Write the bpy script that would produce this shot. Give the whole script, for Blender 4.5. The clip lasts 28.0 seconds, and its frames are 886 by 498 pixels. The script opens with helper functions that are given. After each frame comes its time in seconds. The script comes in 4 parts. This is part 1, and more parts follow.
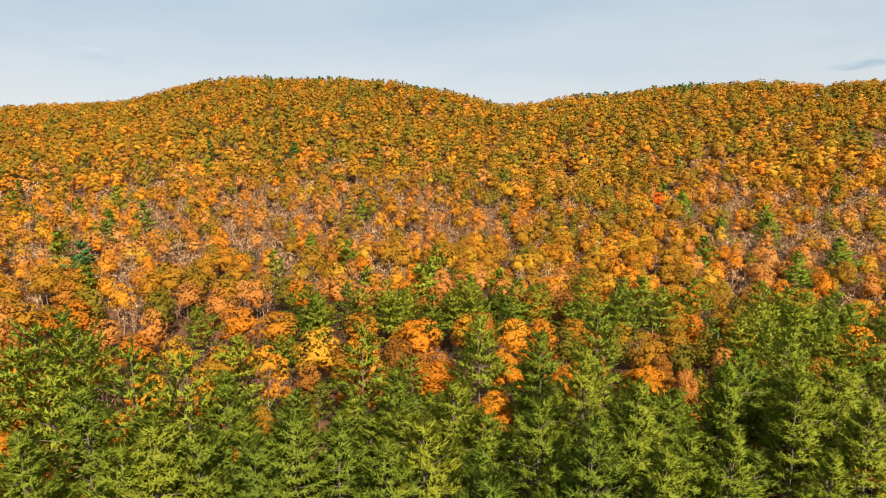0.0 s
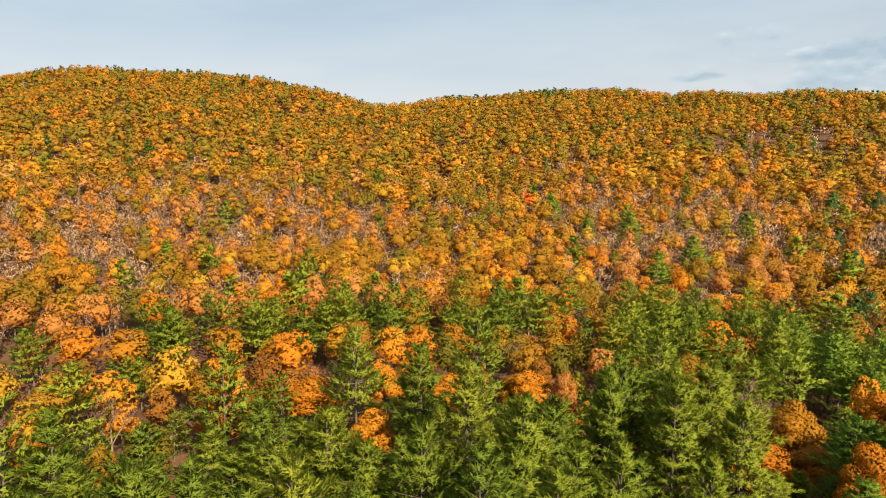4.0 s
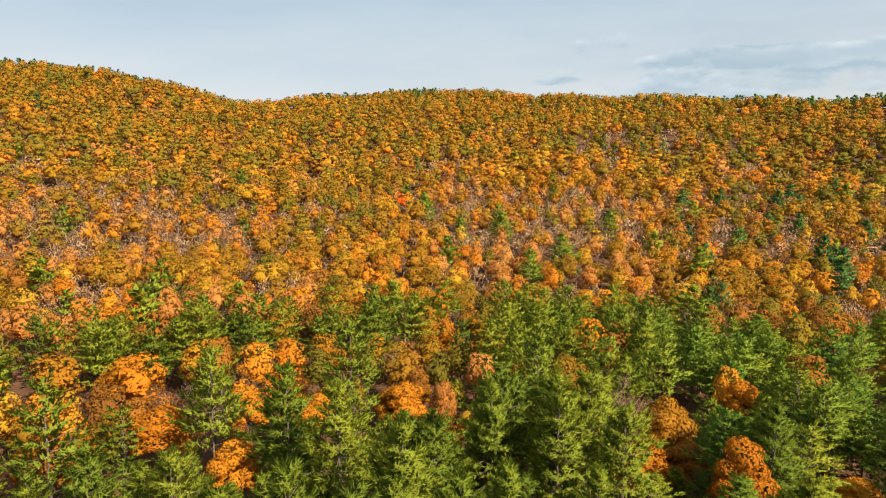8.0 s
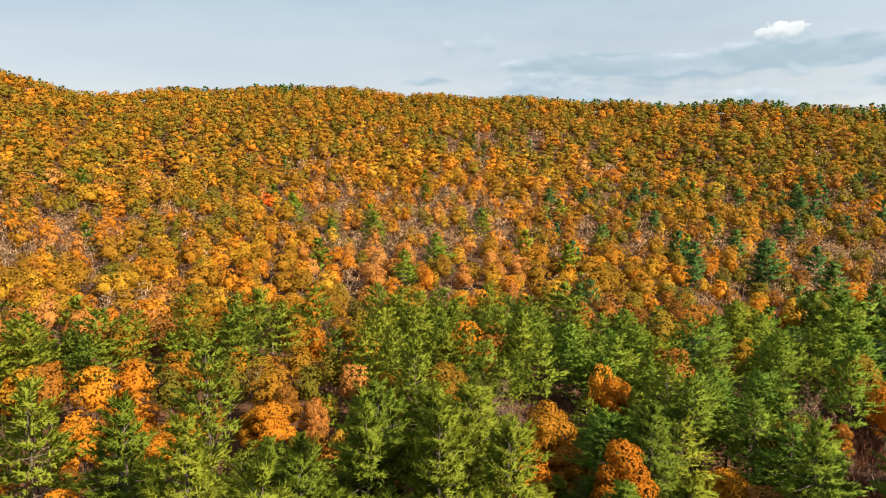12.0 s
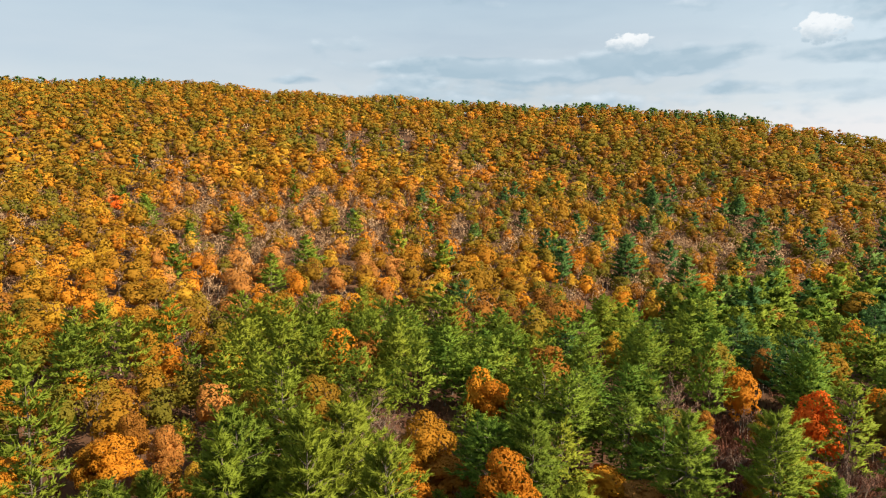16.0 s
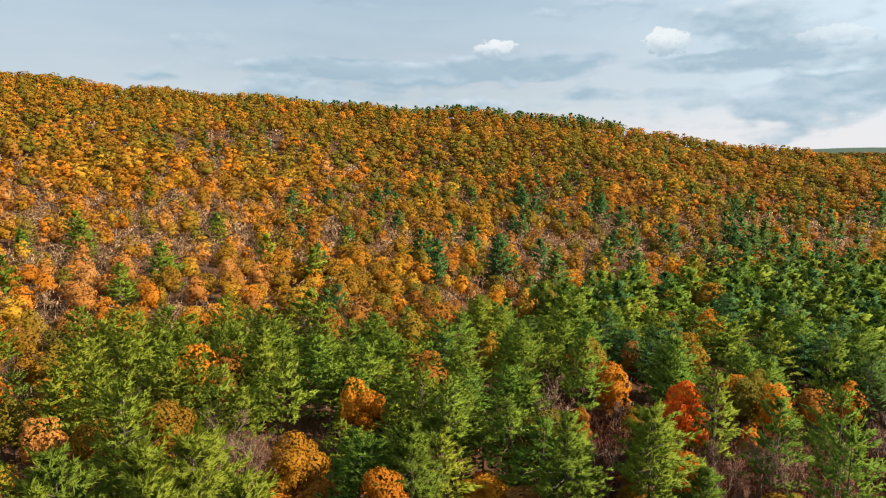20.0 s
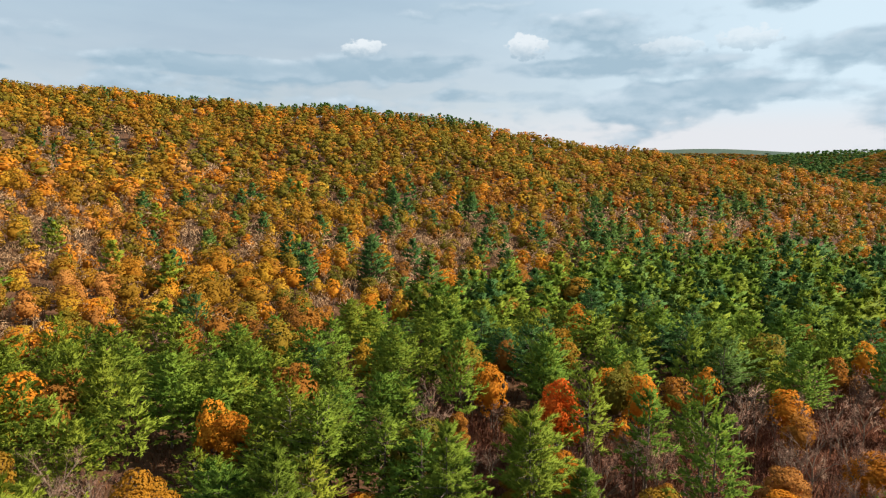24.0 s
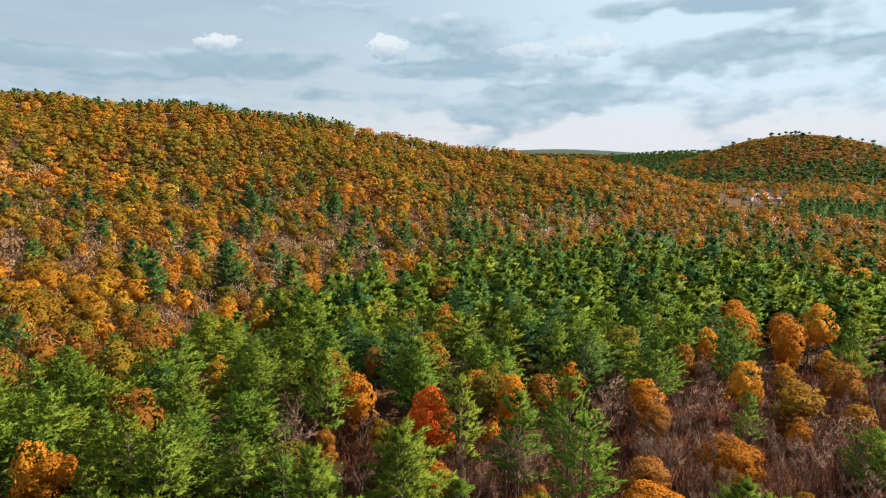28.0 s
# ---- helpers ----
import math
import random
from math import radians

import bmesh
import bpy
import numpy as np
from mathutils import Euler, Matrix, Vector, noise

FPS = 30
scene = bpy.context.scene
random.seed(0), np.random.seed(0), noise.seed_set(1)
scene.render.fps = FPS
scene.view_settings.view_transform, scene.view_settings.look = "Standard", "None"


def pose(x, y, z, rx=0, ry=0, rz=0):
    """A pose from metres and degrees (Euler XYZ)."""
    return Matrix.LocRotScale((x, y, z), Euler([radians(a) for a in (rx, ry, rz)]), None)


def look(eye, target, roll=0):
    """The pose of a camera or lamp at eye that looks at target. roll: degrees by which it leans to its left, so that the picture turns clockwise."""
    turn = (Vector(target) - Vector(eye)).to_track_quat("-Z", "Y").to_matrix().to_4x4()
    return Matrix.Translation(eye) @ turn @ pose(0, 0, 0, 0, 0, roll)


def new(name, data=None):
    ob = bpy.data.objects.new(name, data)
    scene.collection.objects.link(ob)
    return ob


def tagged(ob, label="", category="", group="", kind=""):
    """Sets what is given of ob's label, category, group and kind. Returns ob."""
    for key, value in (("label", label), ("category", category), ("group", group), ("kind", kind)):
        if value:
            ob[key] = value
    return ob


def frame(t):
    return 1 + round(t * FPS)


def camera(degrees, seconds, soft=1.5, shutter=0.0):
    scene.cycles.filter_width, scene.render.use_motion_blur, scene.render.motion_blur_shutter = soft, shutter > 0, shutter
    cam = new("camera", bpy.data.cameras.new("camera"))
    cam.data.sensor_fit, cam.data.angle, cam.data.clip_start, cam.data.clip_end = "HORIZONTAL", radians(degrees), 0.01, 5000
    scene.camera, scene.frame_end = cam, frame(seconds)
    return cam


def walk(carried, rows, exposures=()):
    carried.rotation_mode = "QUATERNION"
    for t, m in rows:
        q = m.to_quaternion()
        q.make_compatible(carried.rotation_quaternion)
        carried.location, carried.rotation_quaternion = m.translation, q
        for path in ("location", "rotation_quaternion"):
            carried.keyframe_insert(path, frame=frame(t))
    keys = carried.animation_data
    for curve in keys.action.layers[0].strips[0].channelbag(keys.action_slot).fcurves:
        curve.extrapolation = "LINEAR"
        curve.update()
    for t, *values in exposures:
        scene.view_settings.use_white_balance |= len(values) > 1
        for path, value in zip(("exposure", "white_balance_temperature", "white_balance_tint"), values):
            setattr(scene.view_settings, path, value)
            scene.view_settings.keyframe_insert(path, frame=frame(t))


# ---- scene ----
cam = camera(69.74, 28.0, soft=1.15)

# The flight: seconds, eye, a point looked at, roll.
PATH = [
    (0, (-12.09, -26.80, 58.26), (-4.81, 72.04, 44.95), -0.50),
    (1, (-11.93, -24.62, 58.28), (0.38, 73.71, 44.88), -0.43),
    (2, (-11.67, -22.48, 58.29), (5.55, 75.11, 44.89), -0.26),
    (3, (-11.29, -20.37, 58.31), (10.63, 76.28, 44.93), -0.11),
    (4, (-10.76, -18.29, 58.32), (15.80, 77.19, 44.97), -0.07),
    (5, (-10.06, -16.24, 58.33), (21.18, 77.81, 44.94), -0.14),
    (6, (-9.18, -14.21, 58.34), (26.67, 78.17, 44.90), -0.20),
    (7, (-8.16, -12.23, 58.35), (32.22, 78.26, 44.90), -0.20),
    (8, (-7.04, -10.30, 58.34), (37.77, 78.08, 44.88), -0.20),
    (9, (-5.87, -8.44, 58.32), (43.24, 77.63, 44.87), -0.24),
    (10, (-4.69, -6.66, 58.28), (48.65, 76.85, 44.81), -0.24),
    (11, (-3.50, -4.98, 58.21), (53.97, 75.73, 44.69), -0.12),
    (12, (-2.30, -3.41, 58.11), (59.10, 74.34, 44.52), 0.04),
    (13, (-1.06, -1.97, 57.99), (64.02, 72.73, 44.39), 0.10),
    (14, (0.22, -0.67, 57.85), (68.96, 70.68, 44.24), 0.12),
    (15, (1.57, 0.49, 57.68), (73.85, 68.24, 44.11), 0.16),
    (16, (2.97, 1.51, 57.49), (78.54, 65.60, 44.02), 0.18),
    (17, (4.42, 2.43, 57.29), (83.07, 62.74, 43.94), 0.14),
    (18, (5.93, 3.28, 57.09), (87.41, 59.70, 43.81), 0.13),
    (19, (7.48, 4.08, 56.90), (91.62, 56.49, 43.68), 0.14),
    (20, (9.07, 4.84, 56.72), (95.70, 53.02, 43.57), 0.17),
    (21, (10.68, 5.54, 56.57), (99.61, 49.34, 43.44), 0.22),
    (22, (12.28, 6.16, 56.44), (103.26, 45.55, 43.32), 0.23),
    (23, (13.86, 6.67, 56.34), (106.69, 41.49, 43.24), 0.18),
    (24, (15.40, 7.05, 56.28), (109.89, 37.06, 43.18), 0.13),
    (25, (16.89, 7.31, 56.24), (112.76, 32.57, 43.13), 0.11),
    (26, (18.36, 7.47, 56.23), (115.38, 27.83, 43.13), 0.07),
    (27, (19.80, 7.56, 56.23), (117.77, 22.78, 43.15), -0.00),
    (28, (21.23, 7.60, 56.24), (119.89, 17.32, 43.15), -0.07),
]
walk(cam, [(t, look(eye, target, roll)) for t, eye, target, roll in PATH],
     exposures=[(0, 1.26, 6500, 10), (11, 1.27, 6400, 9), (20, 1.12, 6150, 7.5), (28, 1.07, 5950, 6)])

# ---- sky and sun ----
SUN_BEARING, SUN_HEIGHT = 164.0, 38.0


def build_world():
    world = bpy.data.worlds.new("sky")
    scene.world = world
    world.use_nodes = True
    nt = world.node_tree
    nt.nodes.clear()
    N, L = nt.nodes.new, nt.links.new
    out, bg = N("ShaderNodeOutputWorld"), N("ShaderNodeBackground")
    sky = N("ShaderNodeTexSky")
    sky.sky_type = "NISHITA"
    sky.sun_disc = False
    sky.sun_elevation = radians(SUN_HEIGHT)
    sky.sun_rotation = radians(SUN_BEARING)
    sky.air_density, sky.dust_density, sky.ozone_density = 1.0, 0.8, 1.2
    tc, sep = N("ShaderNodeTexCoord"), N("ShaderNodeSeparateXYZ")
    L(tc.outputs["Generated"], sep.inputs[0])

    def m(op, a, b=None, c=None, clamp=False):
        node = N("ShaderNodeMath")
        node.operation, node.use_clamp = op, clamp
        for k, v in enumerate((a, b, c)):
            if v is None:
                continue
            if isinstance(v, (int, float)):
                node.inputs[k].default_value = v
            else:
                L(v, node.inputs[k])
        return node.outputs[0]

    X, Y, Z = sep.outputs
    bearing = m("MULTIPLY", m("ARCTAN2", X, Y), 57.29578)
    level = m("SQRT", m("ADD", m("MULTIPLY", X, X), m("MULTIPLY", Y, Y)))
    rise = m("MULTIPLY", m("ARCTAN2", Z, level), 57.29578)

    def noise_at(sx, sy, scale, detail, rough, seed, up=0.0):
        v = N("ShaderNodeCombineXYZ")
        L(m("MULTIPLY", bearing, sx), v.inputs[0])
        L(m("MULTIPLY", m("ADD", rise, up), sy), v.inputs[1])
        v.inputs[2].default_value = seed
        t = N("ShaderNodeTexNoise")
        t.inputs["Scale"].default_value, t.inputs["Detail"].default_value, t.inputs["Roughness"].default_value = scale, detail, rough
        L(v.outputs[0], t.inputs["Vector"])
        return t.outputs["Fac"]

    def step(v, lo, hi):
        node = N("ShaderNodeMapRange")
        node.interpolation_type = "SMOOTHSTEP"
        L(v, node.inputs[0])
        node.inputs[1].default_value, node.inputs[2].default_value = lo, hi
        return node.outputs[0]

    def mix(fac, a, b):
        node = N("ShaderNodeMix")
        node.data_type = "RGBA"
        L(fac, node.inputs[0])
        for k, v in ((6, a), (7, b)):
            if isinstance(v, tuple):
                node.inputs[k].default_value = (*v, 1)
            else:
                L(v, node.inputs[k])
        return node.outputs[2]

    sky_part = N("ShaderNodeVectorMath")
    sky_part.operation = "SCALE"
    L(sky.outputs[0], sky_part.inputs[0])
    sky_part.inputs["Scale"].default_value = 0.10
    # thin high veil over the blue
    veil = step(noise_at(0.05, 0.22, 1.0, 4, 0.55, 3.0), 0.2, 0.75)
    veil = m("MULTIPLY_ADD", veil, 0.25, 0.62)
    veil_colour = mix(step(rise, 2.0, 16.0), (0.80, 0.80, 0.80), (0.56, 0.68, 0.76))
    base = mix(veil, sky_part.outputs[0], veil_colour)
    base = mix(m("MULTIPLY", step(bearing, 62.0, 105.0), 0.85), base, (0.86, 0.97, 1.02))
    # paler, rosy strip low over the eastern valley
    east = m("MULTIPLY", step(bearing, 55.0, 95.0), m("SUBTRACT", 1.0, step(rise, 2.5, 6.0)))
    base = mix(m("MULTIPLY", east, 0.7), base, (0.98, 0.88, 0.85))

    # clouds: one ragged field, thicker where a bank or a single cloud stands; tops lit, bases grey
    def heap(v, mid, half):
        d = m("DIVIDE", m("SUBTRACT", v, mid), half)
        return m("MULTIPLY", d, d)

    where = m("MULTIPLY_ADD", step(bearing, 15.0, 75.0), 0.10, -0.13)
    where = m("ADD", where, m("MULTIPLY", step(bearing, 78.0, 104.0), 0.01))
    band = m("MULTIPLY", step(rise, 3.2, 5.6), m("SUBTRACT", 1.0, step(rise, 8.2, 10.5)))
    where = m("ADD", where, m("MULTIPLY", m("MULTIPLY", step(bearing, 28.0, 62.0), band), 0.07))
    for b, e, w, h, strength in CLOUDS:
        d = m("ADD", heap(bearing, b, w), heap(rise, e, h))
        where = m("ADD", where, m("MULTIPLY", m("SUBTRACT", 1.0, step(d, 0.0, 1.0)), strength))

    def field(up):
        wide = noise_at(0.085, 0.29, 1.0, 3, 0.5, 7.3, up)
        fine = noise_at(0.42, 0.80, 1.0, 5, 0.5, 21.0, up)
        return m("ADD", m("MULTIPLY", wide, 0.74), m("MULTIPLY", fine, 0.26))

    here, above = field(0.0), field(0.55)
    dense = m("ADD", here, where)
    lit = m("MULTIPLY_ADD", m("SUBTRACT", here, above), 4.0, 0.12, True)
    lit = m("MULTIPLY", lit, m("SUBTRACT", 1.15, step(dense, 0.56, 0.80)), None, True)
    cloud_colour = mix(lit, (0.42, 0.545, 0.63), (0.90, 0.94, 0.97))
    base = mix(m("MULTIPLY", step(dense, 0.47, 0.59), 0.88), base, cloud_colour)
    # single white heaps of cloud, grey below
    ragged = noise_at(1.1, 1.5, 1.0, 4, 0.55, 40.0)
    for b, e, w, h, white in PUFFS:
        d = m("ADD", heap(bearing, b, w), heap(rise, e, h))
        body = m("SUBTRACT", 1.0, step(m("MULTIPLY_ADD", m("SUBTRACT", ragged, 0.5), 3.0, d), 0.45, 0.95))
        top = step(m("MULTIPLY_ADD", m("SUBTRACT", ragged, 0.5), 1.6, rise), e - h * 0.9, e + h * 0.5)
        base = mix(m("MULTIPLY", body, white), base, mix(top, (0.50, 0.60, 0.67), (0.98, 0.98, 0.97)))
    L(base, bg.inputs["Color"])
    bg.inputs["Strength"].default_value = 0.43
    L(bg.outputs[0], out.inputs["Surface"])


# banks and single clouds: bearing, rise, half width, half height, strength
CLOUDS = (
    (52.0, 8.2, 10.0, 1.1, 0.17),
    (47.0, 6.9, 3.5, 0.6, 0.09),
    (37.0, 6.9, 3.0, 0.5, 0.10),
    (31.5, 9.0, 3.0, 0.5, 0.10),
    (67.0, 8.1, 10.0, 1.2, 0.15),
    (73.0, 8.9, 5.0, 0.8, 0.08),
    (84.0, 8.2, 8.0, 1.1, 0.14),
    (76.0, 6.0, 8.0, 0.8, 0.11),
    (94.0, 6.2, 10.0, 0.9, 0.10),
    (108.0, 13.3, 7.0, 2.2, 0.17),
    (100.0, 12.4, 3.5, 1.2, 0.14),
    (108.5, 9.4, 6.5, 1.4, 0.15),
    (119.0, 8.8, 5.5, 1.1, 0.12),
)
PUFFS = (
    (65.3, 9.9, 2.1, 0.9, 0.95),
    (79.6, 10.0, 2.0, 1.2, 0.9),
    (91.5, 9.6, 2.9, 0.9, 0.5),
    (97.3, 9.9, 2.6, 1.1, 0.55),
)
build_world()

sun = new("sun", bpy.data.lights.new("sun", "SUN"))
sun.data.energy, sun.data.angle, sun.data.color = 5.0, radians(0.6), (1.0, 0.86, 0.66)
_a, _e = radians(SUN_BEARING), radians(SUN_HEIGHT)
sun.matrix_world = look((900 * math.sin(_a) * math.cos(_e), 900 * math.cos(_a) * math.cos(_e), 900 * math.sin(_e)), (0, 0, 0))

# ---- materials ----
def material(name):
    mat = bpy.data.materials.new(name)
    mat.use_nodes = True
    nt = mat.node_tree
    nt.nodes.clear()
    return mat, nt.nodes.new, nt.links.new


def ramp(N, L, fac, stops):
    node = N("ShaderNodeValToRGB")
    el = node.color_ramp.elements
    while len(el) < len(stops):
        el.new(0.5)
    for e, (p, c) in zip(el, stops):
        e.position, e.color = p, (*c, 1)
    L(fac, node.inputs[0])
    return node.outputs[0]


def leaf_material(name, stops, joined, through_light=0.3, spread=0.35, grain=0.9, leaf=2.3):
    """Foliage: the tone of each tree, and a lighter or darker cast of each spray."""
    mat, N, L = material(name)
    out = N("ShaderNodeOutputMaterial")
    if joined:
        src = N("ShaderNodeAttribute")
        src.attribute_name = "tone"
        tone = src.outputs["Fac"]
    else:
        tone = N("ShaderNodeObjectInfo").outputs["Random"]
    geo = N("ShaderNodeNewGeometry")
    island = geo.outputs["Random Per Island"]
    shift = N("ShaderNodeMath")
    shift.operation = "MULTIPLY_ADD"
    L(island, shift.inputs[0])
    shift.inputs[1].default_value = 0.10
    L(tone, shift.inputs[2])
    shift2 = N("ShaderNodeMath")
    shift2.operation = "SUBTRACT"
    L(shift.outputs[0], shift2.inputs[0])
    shift2.inputs[1].default_value = 0.05
    col = ramp(N, L, shift2.outputs[0], stops)
    # patches of colour within one crown
    nz = N("ShaderNodeTexNoise")
    nz.inputs["Scale"].default_value, nz.inputs["Detail"].default_value = 0.33, 3
    L(geo.outputs["Position"], nz.inputs["Vector"])
    val = N("ShaderNodeMath")
    val.operation = "MULTIPLY_ADD"
    L(nz.outputs["Fac"], val.inputs[0])
    val.inputs[1].default_value, val.inputs[2].default_value = 2 * spread, 1 - spread
    hsv = N("ShaderNodeHueSaturation")
    L(col, hsv.inputs["Color"])
    L(val.outputs[0], hsv.inputs["Value"])
    dif, tra, add = N("ShaderNodeBsdfPrincipled"), N("ShaderNodeBsdfTranslucent"), N("ShaderNodeMixShader")
    dif.inputs["Roughness"].default_value = 0.65
    dif.inputs["Specular IOR Level"].default_value = 0.06
    L(hsv.outputs[0], dif.inputs["Base Color"])
    L(hsv.outputs[0], tra.inputs["Color"])
    fine = N("ShaderNodeTexNoise")
    fine.inputs["Scale"].default_value, fine.inputs["Detail"].default_value = leaf, 3
    L(geo.outputs["Position"], fine.inputs["Vector"])
    relief = N("ShaderNodeBump")
    relief.inputs["Strength"].default_value, relief.inputs["Distance"].default_value = grain, 0.6
    L(fine.outputs["Fac"], relief.inputs["Height"])
    L(relief.outputs[0], dif.inputs["Normal"])
    add.inputs[0].default_value = through_light
    L(dif.outputs[0], add.inputs[1])
    L(tra.outputs[0], add.inputs[2])
    L(add.outputs[0], out.inputs["Surface"])
    return mat


def rough_material(name, stops, scale, bump=0.3, rough=0.9, detail=6):
    """Bark, soil, stone: noise at two scales over a ramp, with relief."""
    mat, N, L = material(name)
    out, bsdf = N("ShaderNodeOutputMaterial"), N("ShaderNodeBsdfPrincipled")
    geo = N("ShaderNodeNewGeometry")
    big, fine = N("ShaderNodeTexNoise"), N("ShaderNodeTexNoise")
    for node, s in ((big, scale), (fine, scale * 9)):
        node.inputs["Scale"].default_value, node.inputs["Detail"].default_value = s, detail
        L(geo.outputs["Position"], node.inputs["Vector"])
    half = N("ShaderNodeMix")
    half.inputs[0].default_value = 0.45
    L(big.outputs["Fac"], half.inputs[2])
    L(fine.outputs["Fac"], half.inputs[3])
    L(ramp(N, L, half.outputs[0], stops), bsdf.inputs["Base Color"])
    bsdf.inputs["Roughness"].default_value = rough
    bsdf.inputs["Specular IOR Level"].default_value = 0.2
    b = N("ShaderNodeBump")
    b.inputs["Strength"].default_value, b.inputs["Distance"].default_value = bump, 0.2
    L(fine.outputs["Fac"], b.inputs["Height"])
    L(b.outputs[0], bsdf.inputs["Normal"])
    L(bsdf.outputs[0], out.inputs["Surface"])
    return mat


PALETTE = {
    "pine": ((0.0, (0.122, 0.168, 0.020)), (0.5, (0.180, 0.220, 0.022)), (1.0, (0.240, 0.256, 0.025))),
    "green_pine": ((0.0, (0.108, 0.182, 0.024)), (0.5, (0.160, 0.230, 0.026)), (1.0, (0.215, 0.258, 0.028))),
    # dark_pine: conifer green with blue mixed in to stand for distance haze
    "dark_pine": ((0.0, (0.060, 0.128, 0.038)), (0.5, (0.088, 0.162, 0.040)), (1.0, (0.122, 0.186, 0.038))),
    "gold": ((0.0, (0.22, 0.118, 0.011)), (0.4, (0.275, 0.138, 0.012)), (0.75, (0.32, 0.152, 0.013)), (1.0, (0.35, 0.145, 0.012))),
    "olive": ((0.0, (0.128, 0.108, 0.013)), (0.5, (0.178, 0.134, 0.014)), (1.0, (0.235, 0.148, 0.014))),
    "yellow": ((0.0, (0.34, 0.19, 0.015)), (0.5, (0.42, 0.225, 0.016)), (1.0, (0.46, 0.26, 0.025))),
    "orange": ((0.0, (0.37, 0.13, 0.010)), (0.5, (0.49, 0.18, 0.013)), (1.0, (0.52, 0.23, 0.017))),
    "salmon": ((0.0, (0.33, 0.138, 0.030)), (0.5, (0.43, 0.175, 0.036)), (1.0, (0.47, 0.22, 0.056))),
    "red": ((0.0, (0.54, 0.085, 0.010)), (0.5, (0.66, 0.125, 0.012)), (1.0, (0.62, 0.14, 0.015))),
    "russet": ((0.0, (0.19, 0.080, 0.016)), (0.5, (0.28, 0.112, 0.016)), (1.0, (0.35, 0.145, 0.020))),
}
LEAF = {k: leaf_material(k + "_leaves", v, False, 0.38 if "pine" in k else 0.34, 0.25, 0.15 if "pine" in k else 0.5) for k, v in PALETTE.items()}
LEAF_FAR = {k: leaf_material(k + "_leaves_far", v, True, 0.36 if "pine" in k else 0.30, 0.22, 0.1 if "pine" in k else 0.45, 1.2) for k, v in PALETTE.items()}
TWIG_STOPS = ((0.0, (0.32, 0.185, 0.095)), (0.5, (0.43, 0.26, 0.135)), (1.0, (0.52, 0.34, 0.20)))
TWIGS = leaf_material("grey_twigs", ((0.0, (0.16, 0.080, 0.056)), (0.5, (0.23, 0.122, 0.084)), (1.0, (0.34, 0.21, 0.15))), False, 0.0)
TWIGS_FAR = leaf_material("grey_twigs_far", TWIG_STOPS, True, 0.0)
BRUSH_STOPS = ((0.0, (0.13, 0.048, 0.034)), (0.5, (0.20, 0.078, 0.048)), (1.0, (0.29, 0.115, 0.055)))
BRUSH = leaf_material("red_brown_brush", BRUSH_STOPS, True, 0.0)
BARK = rough_material("bark", ((0.3, (0.055, 0.042, 0.032)), (0.7, (0.19, 0.15, 0.115))), 1.4, 0.6)
PALE_BARK = rough_material("pale_bark", ((0.3, (0.14, 0.092, 0.066)), (0.7, (0.32, 0.235, 0.17))), 1.4, 0.5)
# woodland green of the far ground, its bluish cast painted in for haze
FAR_WOODS = rough_material("haze_tinted_woodland", ((0.3, (0.030, 0.052, 0.040)), (0.5, (0.045, 0.070, 0.048)), (0.75, (0.075, 0.072, 0.040))), 0.012, 0.5)
SOIL = rough_material("leaf_litter", ((0.25, (0.046, 0.022, 0.013)), (0.5, (0.095, 0.045, 0.022)), (0.75, (0.155, 0.075, 0.032))), 0.12, 0.5)
STUBBLE = rough_material("mown_field", ((0.3, (0.10, 0.062, 0.042)), (0.7, (0.165, 0.105, 0.070))), 0.05, 0.3)


# The lie of the land: bearings in degrees clockwise from +y, distances from the middle of the valley.
BEARING = (-180, -120, -70, -45, -30, -25, -18, -12, -3, 4, 9.5, 15, 20, 27, 34, 41, 48, 58, 66, 73, 77, 81, 85, 90, 95, 100, 104, 108, 125, 180)
CREST_R = (1500, 1500, 1300, 1250, 1300, 1200, 1050, 1000, 980, 880, 780, 850, 920, 940, 930, 910, 880, 850, 820, 800, 800, 820, 850, 900, 950, 1000, 1050, 1100, 1300, 1500)
CREST_Z = (30, 40, 90, 130, 152, 151, 174, 183, 179, 148, 120, 135, 149, 154, 147, 140, 130, 121, 110, 99, 93, 78, 67, 61, 52, 41, 20, 3, 0, 30)
FOOT_R = ((-180, 300), (-60, 150), (-30, 150), (0, 185), (30, 215), (60, 240), (80, 300), (95, 420), (104, 700), (125, 900), (180, 300))


